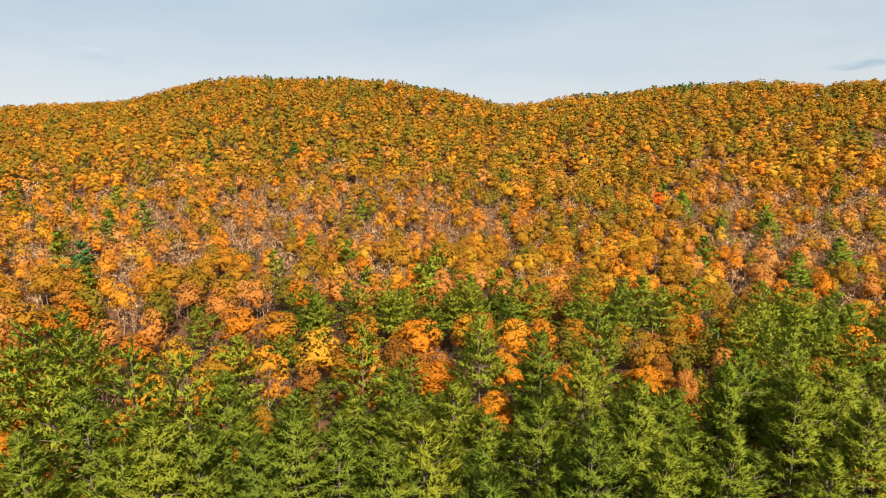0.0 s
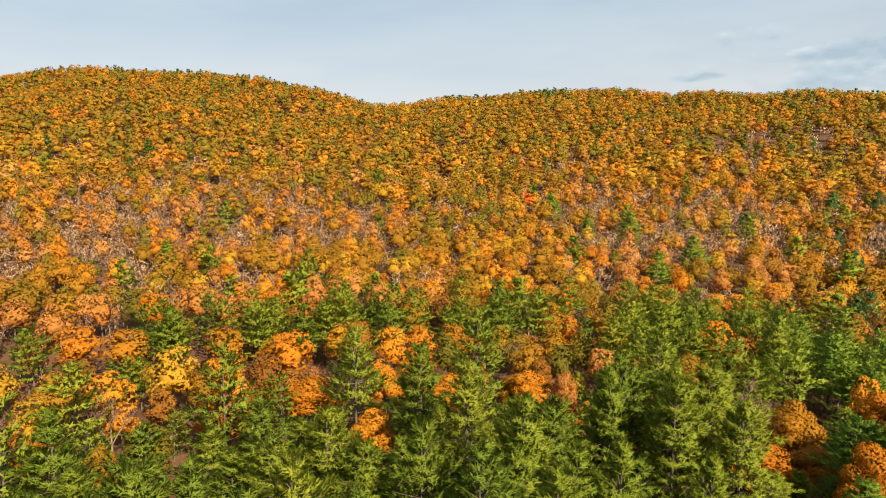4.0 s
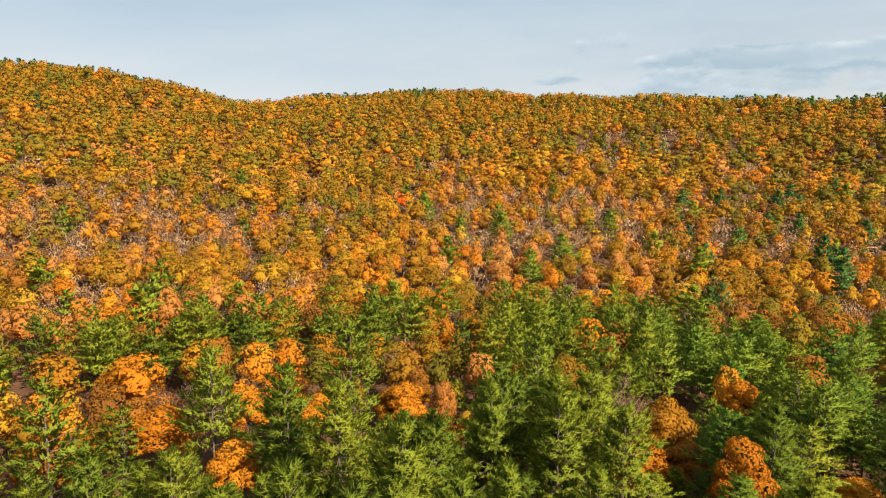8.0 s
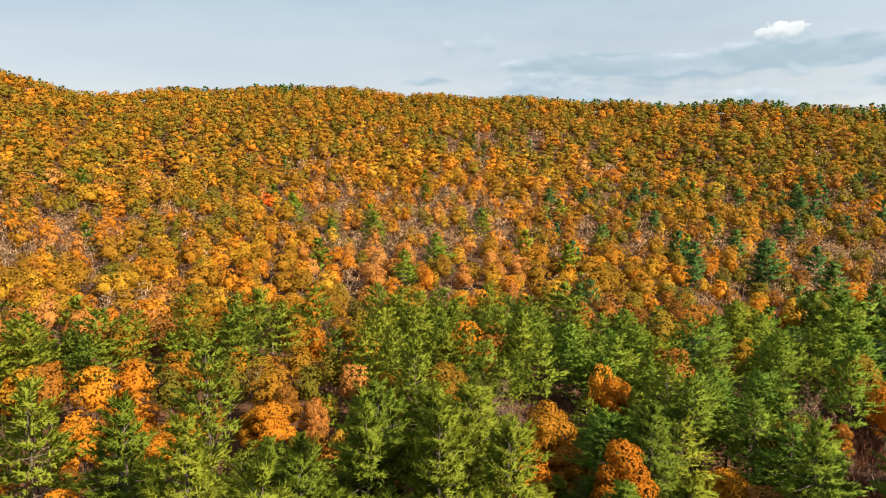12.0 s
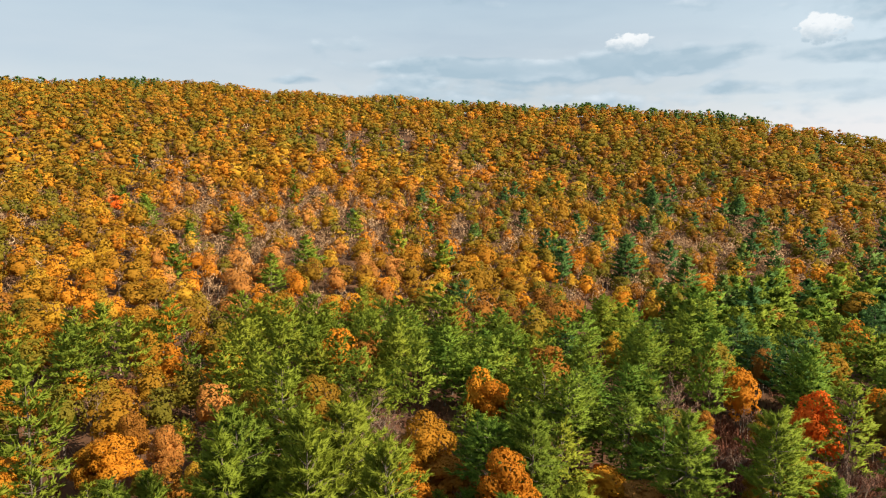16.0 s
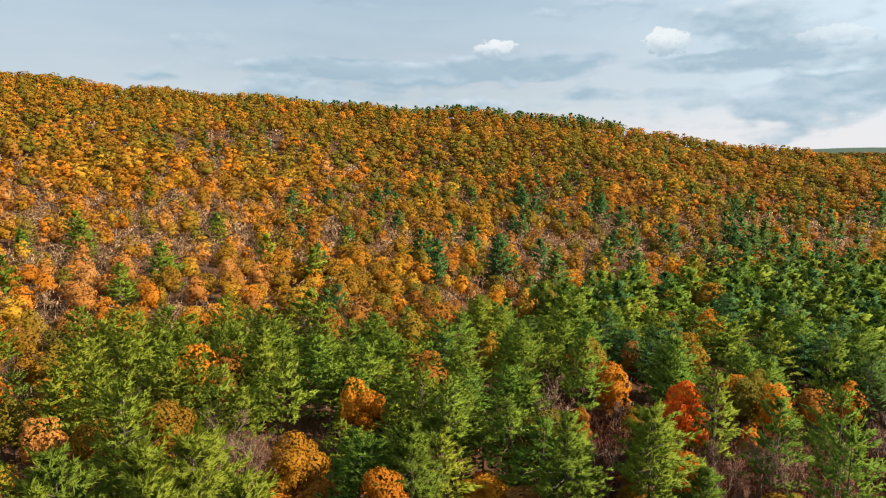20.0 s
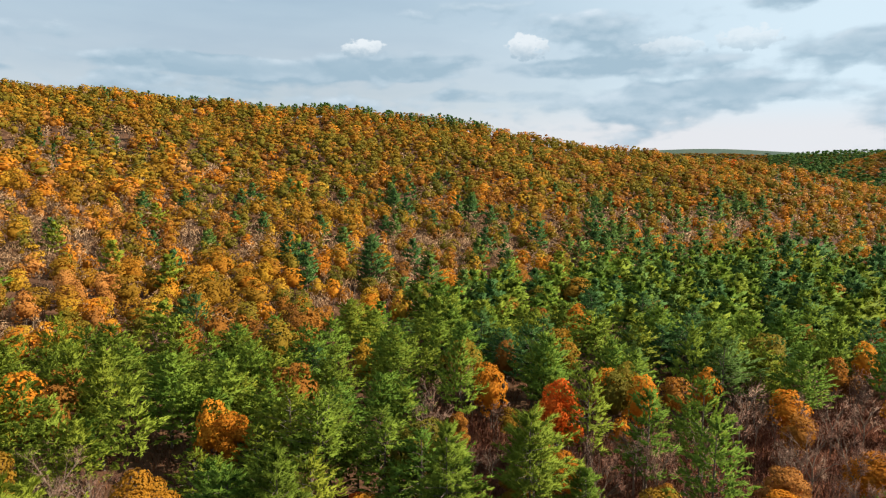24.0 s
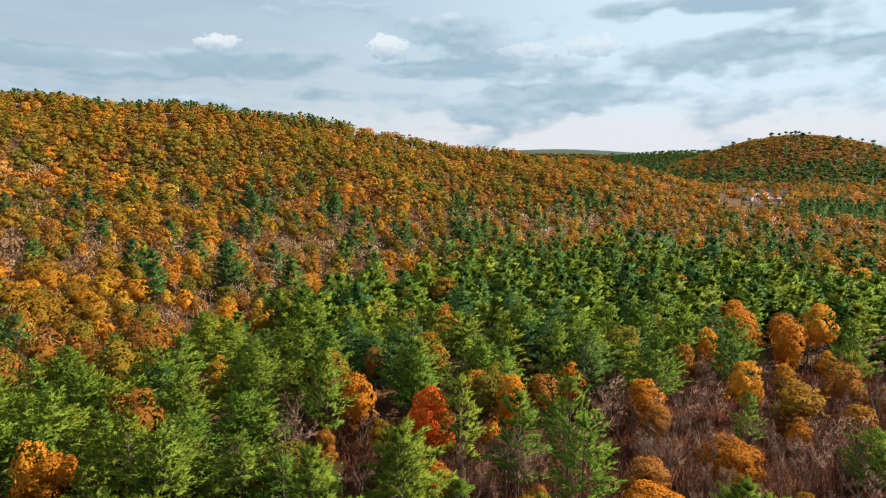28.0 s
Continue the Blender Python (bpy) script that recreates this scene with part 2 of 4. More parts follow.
def land(x, y):
    """Height of the ground at x, y (numpy arrays)."""
    x, y = np.asarray(x, float), np.asarray(y, float)
    r = np.hypot(x, y)
    b = np.degrees(np.arctan2(x, y))
    rc, zc = 0.0, 0.0
    for off, part_of in ((-2.0, 0.25), (0.0, 0.5), (2.0, 0.25)):
        bb = (b + off + 180) % 360 - 180
        rc = rc + part_of * np.interp(bb, BEARING, CREST_R)
        zc = zc + part_of * np.interp(bb, BEARING, CREST_Z)
    rf = np.interp(b, [p for p, _ in FOOT_R], [q for _, q in FOOT_R])
    s = np.clip((r - rf) / (rc - rf), 0, 3)
    up = zc * np.where(s < 0.9, s ** 1.2, 0)
    top = zc * (1 - 0.1275 + 0.1275 * (1 - ((1.12 - s) / 0.24).clip(0, 1) ** 2))
    down = zc * (1 - 0.35 * ((s - 1.1) / 0.9).clip(0, 1) - 0.5 * ((s - 2.0) / 1.0).clip(0, 1))
    z = np.where(s < 0.9, up, np.where(s < 1.12, top * 1.0, down))
    # gullies and shoulders on the slope, ripples on the valley floor
    rough = np.sin(x / 47 + 1.3) * np.sin(y / 61 + x / 130) + 0.6 * np.sin(x / 23 - y / 31 + 0.5)
    z = z + rough * (0.25 + 3.0 * (s.clip(0, 0.6) / 0.6) * (s < 1.6))
    # the round hill beyond the village, with a long shoulder
    for hx, hy, hz, wide, deep in HILLS:
        a, d = np.arctan2(hx, hy), np.hypot(hx, hy)
        across = x * np.cos(a) - y * np.sin(a)
        along = x * np.sin(a) + y * np.cos(a) - d
        z = np.maximum(z, hz * np.exp(-((across / wide) ** 2) - (along / deep) ** 2) + 0.2 * rough)
    # low country all round the horizon
    far = ((r - 3000) / 1300).clip(0, 1)
    z = z * (1 - ((r - 2800) / 900).clip(0, 1)) + far * far * (3 - 2 * far) * (140 + 14 * np.sin(np.radians(b) * 9) + 8 * np.sin(np.radians(b) * 23 + 1))
    return z


HILLS = ((1790, -750, 128, 330, 420), (1560, -1080, 104, 360, 420), (2560, -690, 98, 600, 420))


# ---- ground: one sheet to the horizon ----
def tri_mesh(name, pts, faces, mat, tone=None, normals=None):
    """A mesh of triangles: points (m, 3), faces (n, 3); tone: one value, normals: one shading normal a point."""
    pts, faces = np.asarray(pts, np.float32), np.asarray(faces, np.int32)
    n = len(faces)
    me = bpy.data.meshes.new(name)
    me.vertices.add(len(pts))
    me.vertices.foreach_set("co", pts.ravel())
    me.loops.add(3 * n)
    me.loops.foreach_set("vertex_index", faces.ravel())
    me.polygons.add(n)
    me.polygons.foreach_set("loop_start", np.arange(0, 3 * n, 3, dtype=np.int32))
    me.polygons.foreach_set("loop_total", np.full(n, 3, dtype=np.int32))
    if tone is not None:
        at = me.attributes.new("tone", "FLOAT", "POINT")
        at.data.foreach_set("value", np.asarray(tone, np.float32))
    if normals is not None:
        at = me.attributes.new("custom_normal", "FLOAT_VECTOR", "POINT")
        at.data.foreach_set("vector", np.asarray(normals, np.float32).ravel())
        me.polygons.foreach_set("use_smooth", np.ones(n, dtype=bool))
    me.materials.append(mat)
    me.update(calc_edges=True)
    return me


def loose(tris):
    """Points and faces of loose triangles, an (n, 3, 3) array."""
    return tris.reshape(-1, 3), np.arange(3 * len(tris)).reshape(-1, 3)


def build_ground():
    radii = np.concatenate([np.linspace(0, 240, 25), np.linspace(260, 1300, 66), np.linspace(1350, 4950, 70)])
    turns = np.radians(np.arange(0, 360, 1.5))
    R, A = np.meshgrid(radii[1:], turns, indexing="ij")
    X, Y = R * np.sin(A), R * np.cos(A)
    pts = np.concatenate([[[0, 0, float(land(0.0, 0.1))]], np.stack([X, Y, land(X, Y)], -1).reshape(-1, 3)])
    m = len(turns)
    faces = [(0, 1 + (k + 1) % m, 1 + k) for k in range(m)]
    for i in range(len(radii) - 2):
        a = 1 + i * m
        faces += [(a + k, a + (k + 1) % m, a + m + (k + 1) % m, a + m + k) for k in range(m)]
    me = bpy.data.meshes.new("ground")
    me.from_pydata(pts.tolist(), [], faces)
    me.polygons.foreach_set("use_smooth", [True] * len(me.polygons))
    me.materials.append(SOIL)
    me.materials.append(FAR_WOODS)
    me.polygons.foreach_set("material_index", [int(np.hypot(*pts[f[0]][:2]) > 2500) for f in faces])
    return tagged(new("ground", me), "forest floor of brown fallen leaves rising to a wooded ridge", "ground", kind="structure")


build_ground()


# ---- tree shapes: loose triangles in a tree's own space, base at the origin ----
def unit(v):
    return v / (np.linalg.norm(v, axis=-1, keepdims=True) + 1e-9)


def blades(rng, centre, normal, size, wide=0.8):
    """One leaf-spray triangle at each centre, facing about along normal."""
    n = len(centre)
    nor = unit(normal)
    t = unit(np.cross(nor, unit(rng.normal(size=(n, 3)))))
    b = np.cross(nor, t)
    s = (size * rng.uniform(0.65, 1.35, n))[:, None]
    p0 = centre + t * s * 0.62
    p1 = centre - t * s * 0.38 + b * s * 0.5 * wide
    p2 = centre - t * s * 0.38 - b * s * 0.5 * wide
    return np.stack([p0, p1, p2], 1)


def limb(a, b, ra, rb, sides=5):
    """A tapered limb from a to b as triangles."""
    a, b = np.asarray(a, float), np.asarray(b, float)
    d = unit(b - a)
    u = unit(np.cross(d, [0.3, 0.9, 0.2]))
    v = np.cross(d, u)
    ang = np.arange(sides) * 2 * np.pi / sides
    ring = np.cos(ang)[:, None] * u + np.sin(ang)[:, None] * v
    lo, hi = a + ring * ra, b + ring * rb
    lo2, hi2 = np.roll(lo, -1, 0), np.roll(hi, -1, 0)
    return np.concatenate([np.stack([lo, lo2, hi2], 1), np.stack([lo, hi2, hi], 1)])


def bent_trunk(rng, height, r0, r1, lean=0.02, steps=5, sides=6):
    pts = [np.zeros(3)]
    for k in range(steps):
        pts.append(pts[-1] + np.array([rng.normal() * lean * height / steps, rng.normal() * lean * height / steps, height / steps]))
    rr = np.linspace(r0, r1, steps + 1)
    return np.concatenate([limb(pts[k] - [0, 0, 0.4 if k == 0 else 0.0], pts[k + 1], rr[k] * (1.35 if k == 0 else 1), rr[k + 1], sides) for k in range(steps)]), pts


def round_grid(level):
    bm = bmesh.new()
    bmesh.ops.create_icosphere(bm, subdivisions=level, radius=1.0)
    bmesh.ops.triangulate(bm, faces=bm.faces)
    bm.verts.ensure_lookup_table()
    pts = np.array([v.co[:] for v in bm.verts])
    faces = np.array([[v.index for v in f.verts] for f in bm.faces])
    bm.free()
    return pts, faces


GRIDS = {k: round_grid(k) for k in (2, 3)}
GRIDS["coarse"] = round_grid(1)


def facing(tris, normals):
    """The triangles, wound so that each faces along its shading normal."""
    n = np.cross(tris[:, 1] - tris[:, 0], tris[:, 2] - tris[:, 0])
    back = (n * normals).sum(-1) < 0
    tris[back] = tris[back][:, ::-1]
    return tris


def pine_shape(seed, height=24.0, reach=6.4, bare=0.42, whorls=10, per=6, sprays=13, needles=22, tuft=0.76, hair=0.112, dead=16, taper=0.6):
    """Trunk and needle plumes of a white pine: uneven tiers of long boughs, each a flat fan of upturned plumes, over dead lower limbs."""
    rng = np.random.default_rng(seed)
    trunk, pts = bent_trunk(rng, height, 0.28, 0.05, 0.022, 6 if dead else 2, 6 if dead else 3)
    axis = np.array(pts)
    wood = [trunk]

    def on_axis(q):
        return np.array([np.interp(q * height, axis[:, 2], axis[:, j]) for j in range(3)])

    for _ in range(dead):
        q, a = rng.uniform(0.14, bare + 0.10), rng.uniform(0, 6.28)
        p = on_axis(q)
        way = np.array([math.cos(a), math.sin(a), rng.uniform(-0.25, 0.2)])
        wood.append(limb(p, p + way * rng.uniform(1.2, 3.6), 0.05, 0.015, 3))
    lop, tier = rng.uniform(0, 2 * np.pi), (0.96 - bare) / (whorls - 1)
    low, way, shade = [], [], []

    def plume(c, d, face):
        """Needle tufts set along the last stretch of a twig."""
        n = needles
        root = c - d * (tuft * 1.3 * rng.random(n))[:, None] + rng.normal(size=(n, 3)) * tuft * 0.10
        low.append(root)
        way.append(unit(d + rng.normal(size=(n, 3)) * 0.40))
        shade.append(unit(face + rng.normal(size=(n, 3)) * 0.2))

    for w in range(whorls):
        q0 = bare + tier * w
        count = per if w < whorls - 2 else max(3, per - 2)
        turn = rng.uniform(0, 2 * np.pi)
        strong = rng.uniform(0.84, 1.16)
        for j in range(count):
            q = min(q0 + rng.normal() * tier * 0.22, 0.97)
            u = min(max((q - bare) / (1 - bare), 0.0), 0.98)
            if rng.random() < 0.04 + (0.2 if u < 0.12 else 0):
                continue
            base = on_axis(q)
            a = turn + j * 2 * np.pi / count + rng.normal() * 0.22
            most = reach * (1 - u) ** taper * (0.72 + 0.28 * min(1, u / 0.25)) + 0.5
            length = most * strong * rng.uniform(0.72, 1.16) * (1 + 0.14 * math.cos(a - lop))
            lift = radians(-2 + 50 * u ** 1.5 + rng.normal() * 6)
            out = np.array([math.cos(a), math.sin(a), 0])
            side = np.array([-math.sin(a), math.cos(a), 0])
            if dead:
                wood.append(limb(base, base + (out * math.cos(lift) + np.array([0, 0, math.sin(lift)])) * length * 0.7, 0.06, 0.03, 3))
            n = max(3, int(sprays * (0.3 + 0.7 * length / reach)))
            for k in range(n):
                t = (0.26 + 0.74 * (k + 1) / n) + rng.normal() * 0.03
                lean = (0 if k == n - 1 else (1 if k % 2 else -1) * rng.uniform(0.35, 1.0))
                fan = math.sin(math.pi * min(0.22 + 0.70 * t, 0.97)) * 0.42 * length
                c = base + out * (t * length * math.cos(lift) * (1 - 0.16 * lean * lean)) + side * (lean * fan)
                c[2] += t * length * math.sin(lift) - 0.07 * length * t + 0.20 * length * t ** 2.4 + rng.normal() * 0.10
                d = unit(out * (0.55 + 0.45 * t) + side * lean * 0.75 + np.array([0, 0, 0.42 + 0.5 * u]) + rng.normal(size=3) * 0.16)
                face = unit(out * (0.28 + 0.4 * t) + side * 0.4 * lean + d * 0.25 + np.array([0, 0, 0.62]))
                plume(c, d, face)
    for k in range(4):
        d = unit(np.array([rng.normal() * 0.3, rng.normal() * 0.3, 1.0]))
        plume(axis[-1] - (0, 0, 0.7 - 0.3 * k), d, unit(d + rng.normal(size=3) * 0.4))
    low, way, shade = np.concatenate(low), np.concatenate(way), np.concatenate(shade)
    n = len(low)
    tip = low + way * (tuft * rng.uniform(0.75, 1.4, n))[:, None]
    flat = unit(rng.normal(size=(n, 3)) * 0.35 + shade)
    across = unit(np.cross(way, flat)) * (tuft * hair * rng.uniform(0.7, 1.3, n))[:, None]
    p2, f2 = loose(facing(np.stack([tip, low + across, low - across], 1), shade))
    return np.concatenate(wood), p2, f2, np.repeat(shade, 3, 0)


def clump_shape(seed, height=17.0, reach=5.0, lobes=11, cards=60, size=1.1, skirt=0.40, core="coarse", inner=0.46, loose_lie=0.22):
    """Trunk and leaves of a broadleaf tree seen from afar: sprays heaped in rounded lobes about a shaded heart."""
    rng = np.random.default_rng(seed)
    trunk, pts = bent_trunk(rng, height * 0.5, 0.24, 0.13, 0.03, 2, 3)
    squash = np.array([1, 1, 0.85])
    heart = np.array([0, 0, height * 0.56])
    k = np.arange(lobes)
    a, q = k * 2.4 + rng.uniform(-0.5, 0.5, lobes), (k + 0.6) / lobes
    off = reach * np.sqrt(1 - q ** 2.4) * rng.uniform(0.46, 0.72, lobes)
    mids = np.stack([off * np.cos(a), off * np.sin(a), height * (skirt + (0.86 - skirt) * q) + rng.normal(size=lobes) * 0.4], 1)
    rads = reach * rng.uniform(0.30, 0.46, lobes)
    way, faces = GRIDS[core]
    skin = heart + way * (inner * reach * rng.uniform(0.85, 1.15, len(way)))[:, None] * (1, 1, 1.15)
    which = np.arange(cards) % lobes
    out = unit(mids[which] - heart)
    way2 = unit(rng.normal(size=(cards, 3)) + 0.8 * out)
    c = mids[which] + way2 * (rads[which] * rng.uniform(0.82, 1.05, cards))[:, None] * squash
    lie = unit(way2 + rng.normal(size=c.shape) * loose_lie)
    shade = unit(way2 * 0.6 + 0.6 * out + lie * 0.2 + (0, 0, 0.15))
    p2, f2 = loose(facing(blades(rng, c, lie, size, 1.0), shade))
    return trunk, np.concatenate([skin, p2]), np.concatenate([faces, f2 + len(skin)]), np.concatenate([way, np.repeat(shade, 3, 0)])


def broad_shape(seed, height=17.0, reach=5.0, cards=1500, size=0.62, lobes=11, tilt=0.5, up=0.35, skirt=0.42, core=2, inner=0.9, rag=0.1, cap=1.5):
    """Trunk and leaves of a broadleaf tree: a crown of uneven lobes on spreading limbs, a dense leafy core under ragged sprays."""
    rng = np.random.default_rng(seed)
    trunk, pts = bent_trunk(rng, height * 0.55, 0.24, 0.13, 0.03, 3)
    wood, mids, rads = [trunk], [], []
    for k in range(lobes):
        a = k * 2.4 + rng.uniform(-0.4, 0.4)
        q = (k + 0.5) / lobes
        rad = reach * math.sqrt(max(0.0, 1 - (q * 1.02) ** 2.2)) * rng.uniform(0.48, 0.80)
        mid = np.array([rad * math.cos(a), rad * math.sin(a), height * (skirt + (0.87 - skirt) * q) + rng.normal() * 0.5])
        mids.append(mid)
        rads.append(reach * rng.uniform(0.30, 0.48))
        wood.append(limb(pts[1 + k % 3], mid, 0.10, 0.03, 4))
    mids, rads = np.array(mids), np.array(rads)
    squash = np.array([1, 1, 0.84])
    # the core: the lobes' outer skin as seen from the crown's middle
    way, faces = GRIDS[core]
    heart = np.array([0, 0, height * 0.60])
    far = np.full(len(way), reach * 0.35)
    for mid, rad in zip(mids, rads):
        o = (mid - heart) / squash
        along = way @ o
        off2 = (o @ o) - along ** 2
        hit = rad ** 2 - off2
        far = np.maximum(far, np.where(hit > 0, along + np.sqrt(np.maximum(hit, 0)), 0))
    far = np.minimum(far, far.mean() * cap)
    far = far * inner * rng.uniform(1 - rag, 1 + rag, len(way))
    skin = heart + way * far[:, None] * squash
    keep = way[faces].mean(1)[:, 2] > -0.45
    faces = faces[keep]
    nor = np.zeros_like(skin)
    flat = np.cross(skin[faces[:, 1]] - skin[faces[:, 0]], skin[faces[:, 2]] - skin[faces[:, 0]])
    for k in range(3):
        np.add.at(nor, faces[:, k], flat)
    nor = unit(unit(nor) + 0.25 * way)
    # the sprays
    more = int(cards * 1.6)
    which = rng.choice(lobes, more, p=rads ** 2 / (rads ** 2).sum())
    way = unit(rng.normal(size=(more, 3)) + np.array([0, 0, up]))
    c = mids[which] + way * (rads[which] * rng.uniform(0.8, 1.05, more))[:, None] * squash
    d = np.linalg.norm((c[:, None] - mids[None]) / squash, axis=-1) / rads[None]
    d[np.arange(more), which] = 9
    pick = np.flatnonzero(d.min(1) > 0.80)[:cards]
    c, way = c[pick], way[pick]
    lie = unit(way + rng.normal(size=c.shape) * tilt)
    whole = unit(c - np.array([0, 0, height * 0.52]))
    shade = unit(way * 0.75 + whole * 0.55 + lie * 0.35)
    p2, f2 = loose(facing(blades(rng, c, lie, size, 0.95), shade))
    return np.concatenate(wood), np.concatenate([skin, p2]), np.concatenate([faces, f2 + len(skin)]), np.concatenate([nor, np.repeat(shade, 3, 0)])


def bare_shape(seed, height=15.0, spread=0.36, twigs=700, slim=1.0, deep=3, width=0.022, haze=0.1):
    """A leafless tree: trunk, forking limbs and a haze of fine twigs."""
    rng = np.random.default_rng(seed)
    wood, ends = [], []
    trunk, pts = bent_trunk(rng, height * 0.45, 0.20, 0.12, 0.04, 3, 5 if deep > 2 else 3)
    wood.append(trunk)

    def grow(p, d, length, r, level):
        q = p + d * length
        wood.append(limb(p, q, r, r * 0.6, 4 if level < 2 else 3))
        if level >= deep:
            ends.append((p, q))
            return
        for _ in range(3 if level < 2 else 2):
            nd = unit(d + rng.normal(size=3) * spread + np.array([0, 0, 0.22]))
            grow(p + d * length * rng.uniform(0.55, 1.0), nd, length * rng.uniform(0.55, 0.8), r * 0.55, level + 1)

    for k in range(4):
        a = k * 1.7 + rng.uniform(0, 0.8)
        grow(pts[-1 - k % 2], unit(np.array([math.cos(a) * 0.55, math.sin(a) * 0.55, 1.0])), height * 0.22, 0.10 * slim, 0)
    A = np.array([e[0] for e in ends])
    B = np.array([e[1] for e in ends])
    k = rng.integers(0, len(ends), twigs)
    s = rng.uniform(0.2, 1.0, twigs)[:, None]
    c = A[k] * (1 - s) + B[k] * s + rng.normal(size=(twigs, 3)) * haze
    way = unit(unit(B[k] - A[k]) + rng.normal(size=(twigs, 3)) * 0.7 + np.array([0, 0, 0.3]))
    across = unit(np.cross(way, rng.normal(size=(twigs, 3)))) * width
    tw = np.stack([c + way * rng.uniform(0.5, 1.3 + haze, twigs)[:, None], c + across, c - across], 1)
    shade = unit(unit(c - np.array([0, 0, height * 0.5])) + way * 0.4 + rng.normal(size=(twigs, 3)) * 0.4 + np.array([0, 0, 0.5]))
    tw = facing(tw, shade)
    return np.concatenate(wood), *loose(tw), np.repeat(shade, 3, 0)


# ---- what grows where ----
def bump(x, y, cx, cy, rx, ry=None):
    return np.exp(-((x - cx) / rx) ** 2 - ((y - cy) / (ry or rx)) ** 2)


# Trees that stand out, one by one: kind, x, y, height, crown radius; pines and leafless trees: x, y, height.
BROAD_NORTH = (
    ("gold", -123.5, 166.4, 16, 6.5),
    ("orange", -108.3, 166.6, 17, 6.5),
    ("orange", -60.3, 165.2, 16, 6.5),
    ("gold", -48.0, 161.8, 16, 6.5),
    ("yellow", -32.6, 131.9, 18, 5.7),
    ("gold", -22.6, 156.9, 16, 6.5),
    ("orange", -6.6, 142.1, 17, 6.5),
    ("russet", 11.8, 146.6, 18, 3.9),
    ("orange", 19.8, 142.2, 17, 4.6),
    ("russet", -33.5, 120.7, 12, 3.6),
    ("gold", -38.3, 90.3, 14, 2.7),
    ("orange", -81.7, 143.5, 14, 5.7),
    ("red", -66.7, 73.3, 11, 5.6),
    ("gold", -89.6, 102.8, 14, 4.0),
    ("salmon", -84.8, 195.6, 14, 6.5),
    ("salmon", -96.6, 157.8, 14, 5.4),
    ("orange", 14.2, 160.0, 14, 4.6),
    ("orange", 13.6, 117.8, 14, 4.2),
)
BROAD_MIDDLE = (
    ("orange", -3.2, 113.6, 14, 6.5),
    ("orange", 6.8, 93.8, 14, 4.2),
    ("salmon", 66.1, 114.9, 15, 3.9),
    ("russet", 49.8, 114.3, 14, 3.0),
    ("orange", 105.2, 78.3, 16, 2.9),
    ("orange", 105.9, 74.1, 14, 3.8),
    ("gold", 77.8, 68.8, 17, 4.6),
    ("orange", 69.5, 65.9, 11, 6.2),
    ("russet", 77.2, 63.5, 11, 5.0),
    ("orange", 94.1, 44.4, 9, 4.6),
    ("olive", 33.0, 136.3, 15, 4.1),
    ("salmon", 51.4, 105.2, 13, 3.0),
    ("olive", 44.2, 131.4, 17, 4.2),
    ("orange", 145.9, 38.5, 15, 2.9),
    ("russet", 161.5, 37.6, 16, 2.9),
    ("red", 126.1, 20.2, 19, 4.3),
    ("orange", 147.0, 13.4, 16, 2.9),
    ("olive", 147.3, 9.3, 17, 3.8),
    ("gold", 111.0, 25.1, 9, 2.9),
    ("red", 98.3, 47.1, 7, 1.8),
    ("salmon", 95.2, 39.3, 8, 3.9),
    ("yellow", 202.5, 80.8, 17, 2.5),
    ("yellow", 149.7, 69.6, 16, 1.6),
    ("russet", 127.0, 39.4, 10, 2.3),
    ("gold", 50.9, 123.2, 15, 5.2),
    ("orange", 43.8, 107.6, 13, 4.3),
    ("olive", 67.8, 127.4, 15, 3.9),
    ("olive", 58.9, 122.3, 14, 4.3),
    ("gold", 65.6, 92.0, 13, 3.0),
    ("gold", 101.6, 23.6, 10, 2.6),
)
BROAD_EAST = (
    ("orange", 141.2, 6.1, 17, 3.2),
    ("olive", 143.2, 11.7, 17, 3.5),
    ("orange", 139.9, 36.0, 16, 2.2),
    ("orange", 157.0, -43.3, 16, 3.9),
    ("orange", 179.7, -61.7, 20, 3.1),
    ("orange", 196.3, -76.1, 21, 3.9),
    ("orange", 201.8, -57.7, 17, 6.5),
    ("orange", 185.2, -44.4, 16, 3.8),
    ("gold", 152.2, -52.2, 13, 5.8),
    ("orange", 125.8, -29.7, 12, 5.4),
    ("salmon", 120.5, -15.8, 10, 4.1),
    ("russet", 162.9, -66.7, 14, 4.3),
    ("orange", 157.5, -6.9, 14, 3.0),
    ("russet", 154.0, -0.6, 13, 3.5),
    ("orange", 277.1, -128.8, 18, 6.5),
    ("gold", 283.7, -122.7, 18, 6.5),
    ("orange", 114.1, -14.9, 9, 4.6),
    ("orange", 214.1, -60.6, 17, 6.5),
    ("russet", 141.2, -21.5, 12, 3.6),
    ("orange", 197.9, -68.6, 17, 5.0),
)
